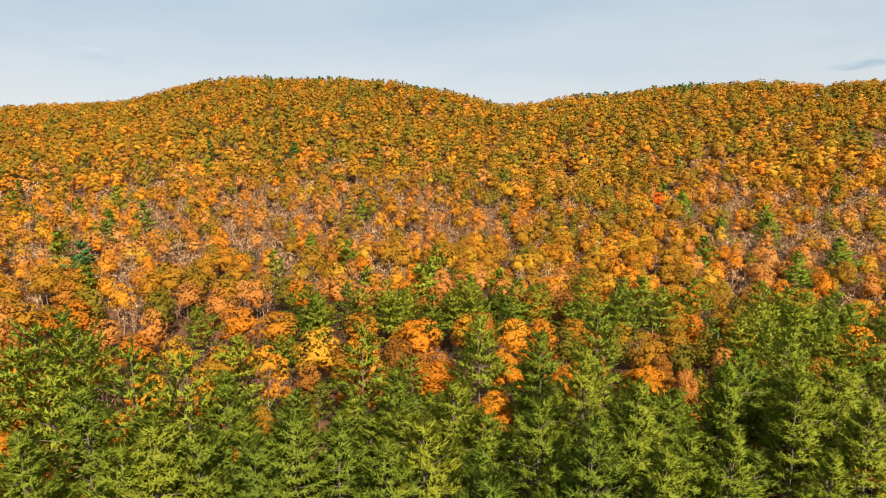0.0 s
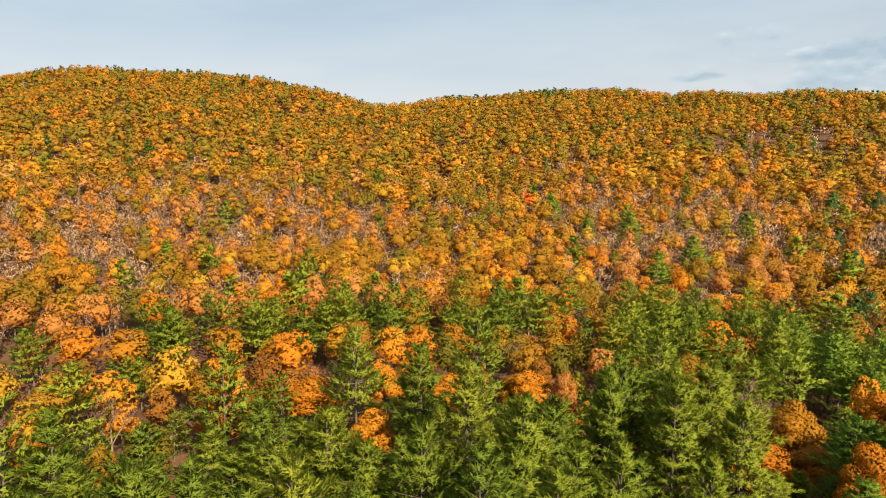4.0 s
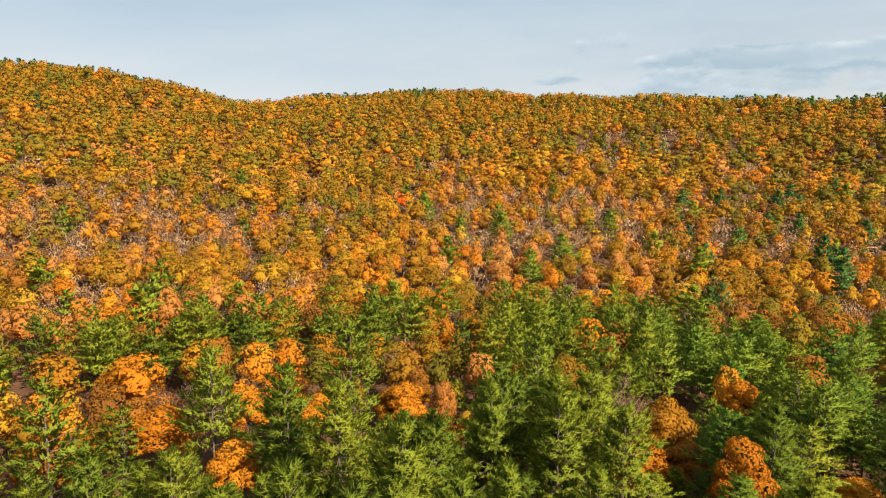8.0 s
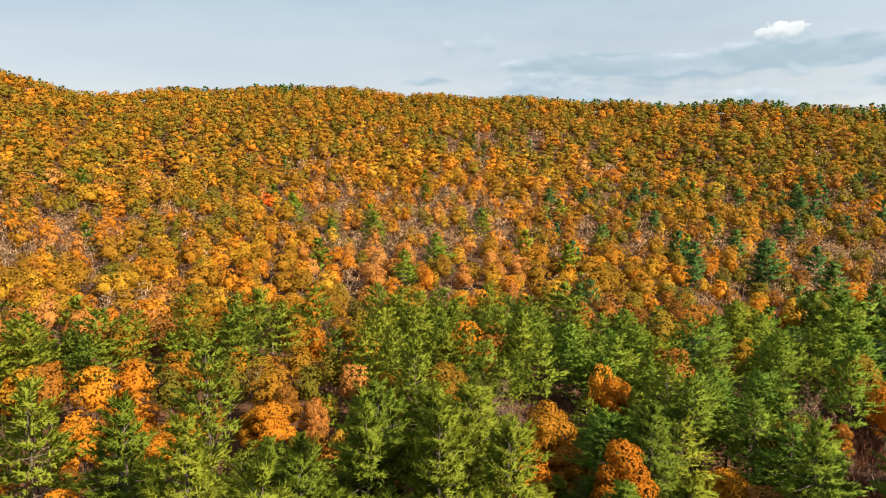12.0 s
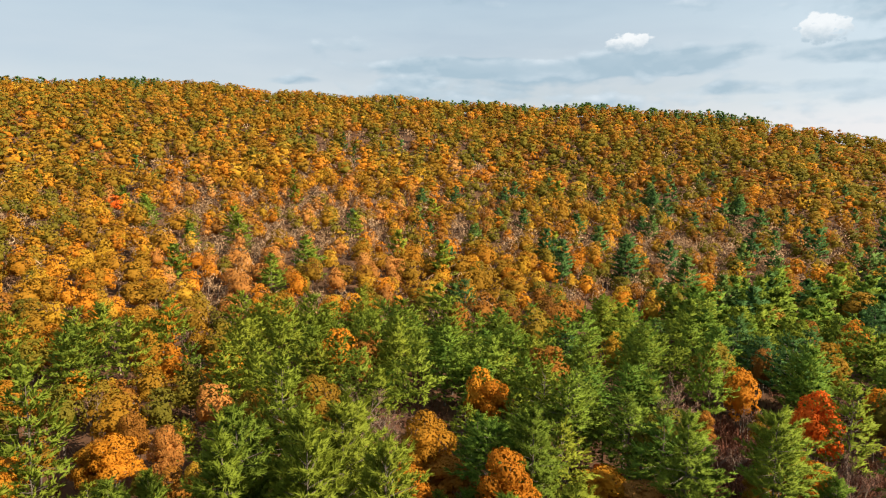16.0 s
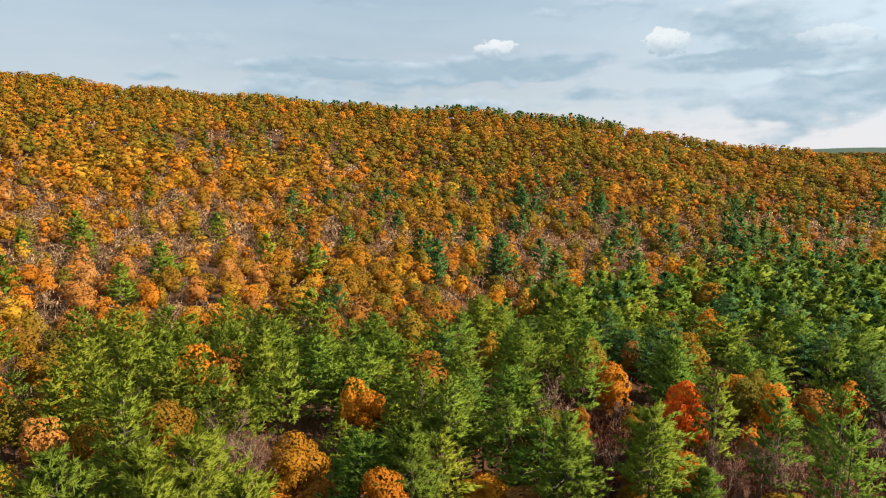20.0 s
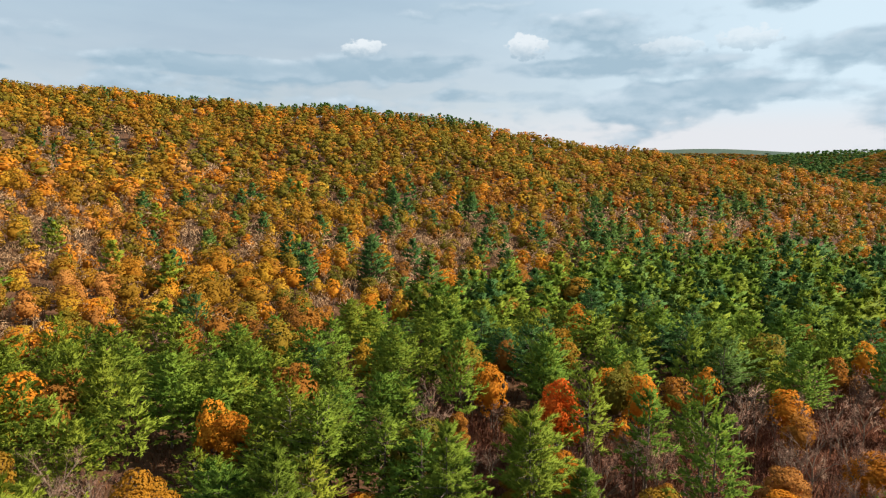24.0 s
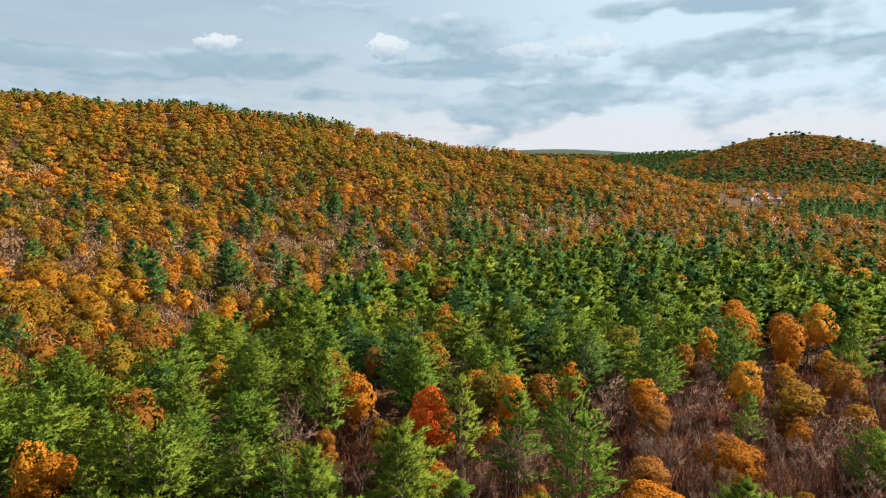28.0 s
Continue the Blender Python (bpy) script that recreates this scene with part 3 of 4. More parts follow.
PINES_NORTH = (
    (5.1, 102.1, 25),
    (-19.5, 101.0, 25),
    (33.0, 110.0, 26),
    (-58.9, 84.8, 26),
    (14.8, 87.1, 26),
    (-42.2, 49.5, 26),
    (-25.6, 52.1, 26),
    (-20.1, 54.8, 25),
    (-9.1, 48.1, 26),
    (6.8, 56.1, 25),
    (12.0, 47.4, 25),
    (21.0, 55.8, 27),
    (39.9, 66.7, 26),
    (45.2, 57.6, 26),
    (-87.8, 119.8, 25),
    (-47.3, 78.5, 26),
    (5.9, 111.0, 24),
    (18.7, 72.8, 27),
    (43.4, 69.1, 27),
    (49.4, 63.6, 27),
    (64.4, 89.9, 24),
    (44.5, 48.2, 20),
)
PINES_WEST = (
    (-87.4, 107.6, 25),
    (-66.0, 72.5, 25),
    (-61.1, 54.6, 24),
    (-45.8, 49.0, 24),
    (-56.8, 63.8, 26),
    (-39.9, 74.5, 25),
    (-37.7, 52.1, 24),
    (-30.3, 50.1, 23),
    (-14.0, 46.2, 24),
    (-2.2, 47.5, 23),
    (19.8, 43.3, 24),
    (30.6, 47.8, 24),
    (54.4, 62.1, 26),
    (51.7, 51.5, 25),
    (-12.8, 75.5, 24),
    (-3.8, 67.6, 24),
    (19.5, 54.5, 23),
    (26.2, 50.2, 22),
    (-78.9, 104.1, 25),
    (-85.3, 96.0, 24),
    (-36.4, 163.6, 19),
    (-23.3, 170.9, 19),
    (-9.1, 169.2, 19),
    (4.5, 162.5, 19),
    (20.2, 153.3, 19),
    (-28.5, 177.5, 19),
    (-16.1, 182.5, 19),
)
PINES_EAST = (
    (68.8, 97.7, 21),
    (55.8, 75.1, 21),
    (49.3, 82.8, 21),
    (96.7, 88.2, 21),
    (107.5, 112.8, 21),
    (134.7, 41.3, 21),
    (99.7, 20.9, 22),
    (94.8, 31.7, 21),
    (80.1, 49.3, 21),
    (101.8, 13.2, 14),
    (127.6, -3.8, 20),
    (109.5, -3.8, 20),
    (105.2, 21.0, 18),
    (126.0, 14.9, 20),
    (120.2, 5.0, 20),
    (147.0, 25.2, 20),
    (187.0, -38.4, 20),
    (181.9, -19.7, 20),
    (165.7, -4.4, 20),
    (172.0, -45.9, 20),
    (172.4, -72.3, 20),
    (142.7, -38.9, 13),
)
SLOPE_PINES = (
    (169.0, 270.2, 15),
    (167.6, 215.5, 16),
    (142.7, 206.3, 15),
    (-91.5, 490.4, 15),
    (151.3, 281.5, 12),
    (156.1, 332.9, 12),
    (152.4, 330.1, 14),
    (-157.2, 304.8, 14),
    (-49.8, 251.7, 13),
    (399.4, 164.7, 15),
    (404.1, 186.5, 13),
    (410.2, 114.6, 13),
    (314.3, 255.3, 13),
    (386.7, 157.1, 15),
    (413.0, 113.3, 13),
    (413.7, 20.5, 17),
    (344.3, 26.3, 17),
    (262.4, 117.3, 18),
    (244.7, 86.1, 18),
    (643.1, -54.4, 17),
    (627.8, -73.8, 18),
    (629.5, -89.7, 18),
    (400.0, -66.6, 16),
    (402.8, 26.0, 16),
)
LEAFLESS = (
    (-135.0, 195.5, 14),
    (-86.0, 187.8, 14),
    (-96.4, 164.4, 12),
    (75.1, 74.4, 16),
    (49.6, 132.8, 15),
    (112.9, 12.8, 14),
    (127.5, -20.8, 16),
    (125.9, -26.3, 16),
    (125.6, -38.3, 15),
    (133.9, -48.8, 15),
    (147.2, -28.5, 15),
    (111.1, 11.8, 13),
    (118.2, 5.4, 14),
    (137.7, -11.2, 15),
    (125.0, -18.5, 13),
    (129.4, -34.4, 14),
    (124.9, -42.1, 13),
    (122.3, 7.0, 15),
    (126.3, -48.3, 14),
)

PINE_EDGE = ((-180, 60), (-60, 110), (-35, 140), (-28, 135), (-14, 184), (0, 190), (43, 194), (62, 196), (68, 216), (75, 262), (80, 292), (89, 330), (97, 362), (107, 345), (113, 300), (180, 235))
CENTRE = (6.0, -6.0)
# open brushy ground among the pines: x, y, radius
CLEARINGS = ((126, 22, 17), (133, -28, 26), (152, -18, 13), (112, -38, 15), (168, -40, 13), (160, -58, 24), (77, 84, 10), (118, 36, 11), (140, 44, 8), (178, -80, 20), (112, -6, 9))
# hayfields and the village as bearing from, to and distance from, to
FIELDS = ((99.4, 103.2, 450, 520), (112.5, 116.5, 562, 590))
VILLAGE = (106.8, 112.2, 900, 1240)
PLANTATION = (112.6, 121.0, 700, 860)


def within(zone, b, r, grow=0.0):
    return zone[0] - grow * 0.02 < b < zone[1] + grow * 0.02 and zone[2] - grow < r < zone[3] + grow


def choose(rng, weights):
    names = list(weights)
    w = np.array([weights[k] for k in names], float)
    return names[int(rng.choice(len(names), p=w / w.sum()))]


# Patches on the slope: bearing, height on the slope (0 foot, 1 crest), half width, half height, mixture.
MIXTURES = {
    "thin": {"bare": 0.46, "salmon": 0.21, "orange": 0.11, "gold": 0.10, "olive": 0.10, "russet": 0.02},
    "mauve": {"bare": 0.58, "russet": 0.11, "olive": 0.16, "gold": 0.11, "dark_pine": 0.04},
    "grove": {"olive": 0.52, "gold": 0.36, "orange": 0.05, "yellow": 0.07},
    "blaze": {"gold": 0.42, "orange": 0.34, "yellow": 0.20, "bare": 0.04},
    "domes": {"gold": 0.52, "olive": 0.40, "orange": 0.05, "yellow": 0.03},
    "mellow": {"gold": 0.34, "olive": 0.54, "russet": 0.08, "bare": 0.04},
    "dark": {"dark_pine": 0.38, "olive": 0.32, "bare": 0.20, "russet": 0.10},
}
PATCHES_WEST = (
    (-19, 0.14, 8, 0.09, "thin"), (-4, 0.16, 8, 0.10, "thin"), (-23, 0.06, 6, 0.03, "grove"), (16, 0.17, 6, 0.09, "grove"), (22.5, 0.09, 4.5, 0.08, "blaze"), (7, 0.10, 3.5, 0.05, "blaze"),
    (30.5, 0.10, 5, 0.10, "thin"), (28.4, 0.34, 2.5, 0.10, "thin"), (40, 0.56, 3, 0.10, "mauve"), (7, 0.47, 22, 0.10, "domes"), (36, 0.34, 9, 0.08, "blaze"), (46, 0.60, 4, 0.10, "mauve"),
)
PATCHES_EAST = (
    (53, 0.14, 6, 0.07, "mauve"), (55, 0.43, 3.5, 0.08, "mauve"), (55, 0.035, 6, 0.04, "blaze"), (52, 0.37, 4, 0.05, "thin"), (67.5, 0.30, 2.2, 0.05, "dark"), (73, 0.42, 2, 0.04, "dark"),
    (71, 0.13, 8, 0.07, "mauve"), (74.5, 0.26, 2.5, 0.04, "mauve"), (68, 0.60, 13, 0.14, "mellow"), (86, 0.10, 4, 0.09, "dark"), (96, 0.28, 3, 0.12, "dark"), (61, 0.24, 5, 0.07, "domes"),
    (80, 0.27, 4, 0.08, "mellow"),
)


def kind_at(rng, x, y, b, r, s):
    """The kind of tree that grows at a place, by bearing, distance and height on the slope."""
    edge = np.interp(b, [p for p, _ in PINE_EDGE], [q for _, q in PINE_EDGE]) + rng.normal() * 9
    if r < edge:
        belt = float(np.clip((r - 104 - 30 * np.clip((-b - 12) / 12, 0, 1)) / 8, 0, 1) * np.clip((164 - r) / 8, 0, 1) * np.clip((34 - b) / 12, 0, 1))
        spots = float(np.clip((r - 104) / 6, 0, 1) * np.clip((140 - r) / 6, 0, 1) * np.clip((42 - b) / 6, 0, 1)) * 0.5
        belt = max(belt, spots) if -90 < b else 0.0
        west = float(np.clip((-b - 20) / 10, 0, 1))
        fresh = float(np.clip((b - 38) / 28, 0, 0.7))
        cool = float(np.clip((b - 58) / 30, 0, 1) * np.clip((r - 120) / 90, 0, 1))
        return choose(rng, {
            "dark_pine": 0.34 * cool, "green_pine": 0.85 * fresh * (1 - 0.5 * cool), "pine": max(0.03, 0.90 * (1 - fresh) - 0.82 * belt), "russet": 0.03 + 0.05 * belt, "gold": 0.02 + 0.30 * belt, "orange": 0.015 + 0.38 * belt,
            "olive": 0.03 + 0.03 * belt, "yellow": 0.005 + 0.08 * belt, "bare": 0.03 + (0.05 + 0.2 * west) * belt})
    if b > 99 and r > edge:
        if within(PLANTATION, b, r):
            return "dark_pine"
        if r > 1350:
            z = float(land(x, y))
            # farthest hills: mostly the blue-tinted dark_pine, in place of distance haze
            if r > 2120:
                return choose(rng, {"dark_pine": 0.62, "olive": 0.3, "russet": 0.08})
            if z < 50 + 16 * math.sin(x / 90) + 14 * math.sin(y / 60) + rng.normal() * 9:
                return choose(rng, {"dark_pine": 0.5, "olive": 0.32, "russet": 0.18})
            return choose(rng, {"russet": 0.46, "gold": 0.14, "olive": 0.34, "dark_pine": 0.06})
        near = float(np.clip((620 - r) / 160, 0, 1))
        return choose(rng, {"gold": 0.14 + 0.04 * near, "olive": 0.20 + 0.10 * near, "orange": 0.10 - 0.05 * near, "yellow": 0.04, "salmon": 0.09 - 0.08 * near, "bare": 0.34 - 0.06 * near, "dark_pine": 0.08 + 0.20 * near, "russet": 0.05})
    low = float(np.clip(1 - (s - 0.20) / 0.28, 0, 1))
    grove = float(bump(b, s, 21, 0.07, 10, 0.12) + 0.7 * bump(b, s, 52, 0.08, 7, 0.05))
    # eastward, darker olive and russet crowns replace gold to imitate a cloud's shadow
    shade = float(np.clip((b - 44) / 22, 0, 1))
    strip = float(bump(b, s, 33, 0.22, 6, 0.25) + 0.8 * bump(b, s, 52, 0.35, 5, 0.12))
    w = {
        "gold": 0.50 - 0.38 * low + 0.42 * grove - 0.34 * shade * (1 - low),
        "olive": 0.36 - 0.24 * low + 0.30 * shade,
        "orange": 0.09 + 0.10 * low + 0.35 * grove,
        "yellow": 0.03 + 0.07 * low + 0.22 * grove,
        "salmon": (0.01 + 0.17 * low) * (1 - shade) * (1 - grove),
        "russet": 0.03 + 0.30 * shade,
        "bare": 0.02 + (0.42 * low + 0.3 * strip) * (1 - 0.75 * min(1, grove)),
        "red": 0.0005 + 0.002 * low,
        "pine": 0.03 * low * (1 - shade),
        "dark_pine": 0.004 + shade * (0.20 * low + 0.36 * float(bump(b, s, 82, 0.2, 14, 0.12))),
    }
    for pb, ps, hb, hs, mixture in PATCHES_WEST + PATCHES_EAST:
        here = float(np.exp(-(((b - pb) / hb) ** 2 + ((s - ps) / hs) ** 2) ** 1.5)) * 0.92
        if here > 0.02:
            for k in w:
                w[k] = max(0.0, w[k]) * (1 - here) + here * MIXTURES[mixture].get(k, 0.0)
    if 0.955 < s < 1.05 and (-13 < b < 7 or 15 < b < 27 or 46 < b < 76):
        w["dark_pine"] = 0.75 if b > 40 else 0.4
    return choose(rng, w)


def plan_trees():
    """All trees: kind, x, y, scale against the usual size, turn, crown width factor."""
    rng = np.random.default_rng(11)
    trees = []
    for rows in (BROAD_NORTH, BROAD_MIDDLE, BROAD_EAST):
        for kind, x, y, h, w in rows:
            trees.append((kind, x, y, h / 17.0, rng.uniform(0, 6.28), max(0.8, (w / 4.7) / (h / 17.0))))
    for rows in (PINES_NORTH, PINES_WEST, PINES_EAST):
        for x, y, h in rows:
            trees.append(("green_pine" if math.atan2(x, y) > 0.95 + 0.15 * math.sin(7 * x) else "pine", x, y, h / 24.0, rng.uniform(0, 6.28), 0.96 if h > 22 else 1.0))
    for x, y, h in SLOPE_PINES:
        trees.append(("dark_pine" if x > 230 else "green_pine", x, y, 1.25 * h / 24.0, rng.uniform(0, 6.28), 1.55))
    for x, y, h in LEAFLESS:
        trees.append(("bare", x, y, h / 15.0, rng.uniform(0, 6.28), 1.0))
    own = np.array([(t[1], t[2]) for t in trees])
    tall = np.array([t[3] * (24.0 if "pine" in t[0] else 15.0 if t[0] == "bare" else 17.0) for t in trees])
    free = np.array(["pine" not in t[0] for t in trees])
    to_eye = np.array(CENTRE) - own
    reach = np.linalg.norm(to_eye, axis=1)
    to_eye = to_eye / reach[:, None]
    fall = (57.0 - 0.42 * tall) / reach
    gap = np.where(reach > 230, 7.5, 4.8)
    for lo, hi, pitch in ((22, 205, 9.1), (205, 440, 9.0), (440, 1400, 11.8), (1400, 2800, 14.5), (2800, 3900, 26.0)):
        n = int(2.2 * hi / pitch) + 2
        gx, gy = np.meshgrid(np.arange(n), np.arange(n))
        x = (gx + 0.5 * (gy % 2)) * pitch - hi + rng.uniform(-0.5, 0.5, gx.shape) * pitch
        y = gy * pitch * 0.93 - hi + rng.uniform(-0.5, 0.5, gx.shape) * pitch
        x, y = x.ravel(), y.ravel()
        r, b = np.hypot(x, y), np.degrees(np.arctan2(x, y))
        rc = np.interp(b, BEARING, CREST_R)
        rf = np.interp(b, [p for p, _ in FOOT_R], [q for _, q in FOOT_R])
        s = (r - rf) / (rc - rf)
        ok = (r >= lo) & (r < hi) & (b > -42) & (b < 128)
        ok |= (r >= lo) & (r < hi) & (r < 205)
        ok &= (s < 1.09) | (b > 96) | (lo > 1300)
        if lo > 1300:
            ok &= (b > 84) & (b < (126 if lo < 2000 else 112)) & (land(x, y) > 7) & ((lo > 2000) | (r < 1900) | (r < np.where(b > 108, 1960, 2620)))
        for k in np.flatnonzero(ok):
            X, Y, B, R = float(x[k]), float(y[k]), float(b[k]), float(r[k])
            if R < 700 and (np.hypot(own[:, 0] - X, own[:, 1] - Y) < gap).any():
                continue
            if any(within(f, B, R, 4.0) for f in FIELDS):
                continue
            if within(VILLAGE, B, R) and rng.random() < 0.8:
                continue
            before = any(f[0] < B < f[1] and f[2] - 34 < R < f[2] for f in FIELDS) or (VILLAGE[0] < B < VILLAGE[1] and VILLAGE[2] - 110 < R < VILLAGE[2])
            if before and rng.random() < 0.3:
                continue
            open_ground = any(math.hypot(X - cx, Y - cy) < cr for cx, cy, cr in CLEARINGS)
            kind = kind_at(rng, X, Y, B, R, float(s[k]))
            if open_ground:
                kind = choose(rng, {"bare": 0.66, "russet": 0.14, "orange": 0.10, "gold": 0.08, "salmon": 0.03})
                for _ in range(2 if R > 95 and B > 70 else 0):
                    trees.append(("bare", X + rng.uniform(-5, 5), Y + rng.uniform(-5, 5), rng.uniform(0.5, 0.9), rng.uniform(0, 6.28), 0.9))
            size = rng.uniform(0.82, 1.14)
            wide = rng.uniform(0.9, 1.15)
            if "pine" in kind and R > edge_of(B) + 15:
                size, wide = rng.uniform(0.58, 0.84), 1.2
                if s[k] > 0.9:
                    size, wide = rng.uniform(0.50, 0.74), 1.4
            elif "pine" in kind and R < 340:
                size, wide = rng.uniform(0.60, 0.90), rng.uniform(1.0, 1.3)
                if B > 48:
                    size, wide = rng.uniform(0.52, 0.78), rng.uniform(1.2, 1.5)
                if 80 < R < 118 and -40 < B < 32:
                    size = min(size, rng.uniform(0.50, 0.74))
            elif R > 205:
                size, wide = rng.uniform(0.74, 1.04), rng.uniform(1.1, 1.45)
                if s[k] < 0.30 and kind not in ("gold", "bare"):
                    size, wide = rng.uniform(0.66, 0.9), rng.uniform(0.95, 1.25)
                elif 0.3 < s[k] < 0.88 and R < 1400 and kind != "bare":
                    size, wide = rng.uniform(0.80, 1.06), rng.uniform(1.25, 1.65)
            elif kind != "bare":
                size = rng.uniform(0.9, 1.15)
                if 104 < R < 168 and B < 34:
                    size, wide = rng.uniform(0.62, 0.9), rng.uniform(1.05, 1.3)
                if open_ground:
                    size = rng.uniform(0.45, 0.85)
            if R > 1400:
                size, wide = rng.uniform(0.7, 0.9), (1.9 if "pine" in kind else 2.9) if R < 2800 else 6.0
            if before:
                size = size * 0.6
            blocked = False
            if R < 230 and size > 0.3:
                # young growth in front of the trees that stand free
                rx, ry = X - own[:, 0], Y - own[:, 1]
                along = rx * to_eye[:, 0] + ry * to_eye[:, 1]
                off = np.abs(rx * to_eye[:, 1] - ry * to_eye[:, 0])
                hit = free & (along > 0) & (along < 36) & (off < 4.4 + 0.06 * along)
                blocked = bool(hit.any())
                if blocked:
                    size = min(size, float((0.42 * tall + along * fall)[hit].min()) / (24.0 if "pine" in kind else 17.0))
                    size = max(size, rng.uniform(0.30, 0.38))
            trees.append((kind, X, Y, size, rng.uniform(0, 6.28), wide))
            # younger pines that close the gaps of the eastern stand
            if kind in ("pine", "green_pine", "dark_pine") and B > 36 and 60 < R < 300 and R < edge_of(B) and not blocked and rng.random() < 0.8:
                trees.append((kind, X + rng.uniform(3, 5.5) * rng.choice((-1, 1)), Y + rng.uniform(-4.5, 4.5), rng.uniform(0.40, 0.62), rng.uniform(0, 6.28), rng.uniform(1.3, 1.6)))
            # pines in close ranks on the ridge
            if kind == "dark_pine" and s[k] > 0.9 and R < 1300 and B < 80:
                for _ in range(2 if B > 40 else 1):
                    trees.append((kind, X + rng.uniform(-7, 7), Y + rng.uniform(-7, 7), rng.uniform(0.46, 0.72), rng.uniform(0, 6.28), 1.4))
            # undergrowth along the crest
            if 0.86 < s[k] < 1.06 and R < 1400 and B < 99:
                trees.append(("olive" if "pine" in kind or kind == "bare" else kind, X + rng.uniform(-4, 4), Y + rng.uniform(-4, 4), 0.45, rng.uniform(0, 6.28), 1.6))
            # leafless saplings between the thin trees of the lower slope
            if 0.0 < s[k] < 0.5 and R > 205 and B < 99:
                for _ in range(4 if kind == "bare" else 1):
                    trees.append(("bare", X + rng.uniform(-6, 6), Y + rng.uniform(-6, 6), rng.uniform(0.55, 0.85), rng.uniform(0, 6.28), 1.15))
    # the stand goes on below the line of flight
    middle = np.random.default_rng(17)
    for gx in range(-2, 3):
        for gy in range(-2, 3):
            x, y = gx * 9.1 + middle.uniform(-3, 3), gy * 9.1 + middle.uniform(-3, 3)
            if math.hypot(x, y) < 22:
                trees.append((choose(middle, {"pine": 0.7, "green_pine": 0.15, "gold": 0.08, "orange": 0.07}), x, y, middle.uniform(0.6, 0.9), middle.uniform(0, 6.28), middle.uniform(1.0, 1.2)))
    return trees


def edge_of(b):
    return np.interp(b, [p for p, _ in PINE_EDGE], [q for _, q in PINE_EDGE])


TREES = plan_trees()

SHAPES = {
    # by distance, nearest first: lists of (wood, leaves)
    "pine": (
        [pine_shape(s, bare=q, taper=p) for s, q, p in ((1, 0.42, 0.55), (2, 0.48, 0.45), (3, 0.36, 0.75), (4, 0.50, 0.5), (5, 0.44, 0.65), (6, 0.38, 0.6), (7, 0.34, 0.85))],
        [pine_shape(s, reach=7.2, bare=0.36, whorls=8, per=5, sprays=9, needles=9, tuft=0.95, hair=0.20, dead=6, taper=p) for s, p in ((21, 0.45), (22, 0.55), (23, 0.5), (24, 0.7))],
        [pine_shape(s, reach=7.4, bare=0.30, whorls=6, per=5, sprays=6, needles=5, tuft=1.5, hair=0.44, dead=0, taper=p) for s, p in ((31, 0.5), (32, 0.6), (33, 0.7))],
        [pine_shape(s, bare=0.12, whorls=5, per=4, sprays=4, needles=3, tuft=2.0, hair=0.36, dead=0, taper=p) for s, p in ((36, 0.6), (37, 0.7), (38, 0.8))],
        [pine_shape(s, bare=0.12, whorls=3, per=3, sprays=2, needles=3, tuft=3.6, hair=0.45, dead=0) for s in (39, 40)],
        [pine_shape(s, reach=6.8, bare=0.08, whorls=11, per=7, sprays=9, needles=8, tuft=0.95, hair=0.26, dead=0, taper=p) for s, p in ((46, 0.75), (47, 0.9), (48, 0.65))],
    ),
    "broad": (
        [broad_shape(s, cards=5200, size=0.40, lobes=16, tilt=0.28, up=0.15, core=3, inner=0.52) for s in (41, 42, 43, 44, 45)],
        [clump_shape(s, lobes=16, cards=760, size=0.66, core=2, inner=0.52, loose_lie=0.28) for s in (51, 52, 53, 54, 55, 56)],
        [clump_shape(s, lobes=12, cards=200, size=1.0) for s in (61, 62, 63, 64, 65, 66, 67, 68)],
        [clump_shape(s, lobes=9, cards=84, size=1.6, skirt=0.27) for s in (161, 162, 163, 164, 165, 166, 167, 168)],
        [clump_shape(s, lobes=8, cards=26, size=2.6, skirt=0.2) for s in (171, 172, 173, 174)],
    ),
    "bare": (
        [bare_shape(s, twigs=900) for s in (71, 72, 73, 74)],
        [bare_shape(s, twigs=240, slim=1.0, deep=1, width=0.055, haze=0.5) for s in (81, 82, 83)],
        [bare_shape(s, twigs=88, slim=1.2, deep=0, width=0.145, haze=1.2) for s in (91, 92, 97, 98)],
        [bare_shape(s, twigs=36, slim=1.5, deep=0, width=0.34, haze=1.0) for s in (93, 94)],
        [bare_shape(s, twigs=24, slim=1.5, deep=0, width=0.7) for s in (95, 96)],
    ),
}
LABELS = {
    "pine": "tall green white pine with feathery layered branches",
    "green_pine": "fresh green white pine with soft plumed branches",
    "gold": "golden autumn oak with a rounded leafy crown",
    "olive": "olive-green broadleaf tree beginning to turn yellow",
    "yellow": "bright yellow autumn tree with a rounded crown",
    "orange": "bright orange autumn maple among green pines",
    "salmon": "pale salmon-orange autumn tree with thinning leaves",
    "red": "fiery red autumn maple among dark pines",
    "russet": "rusty brown oak with dry autumn leaves",
    "bare": "leafless grey tree with fine spreading twigs",
    "dark_pine": "dark green conifer with a haze-blue tint on the wooded slope",
}
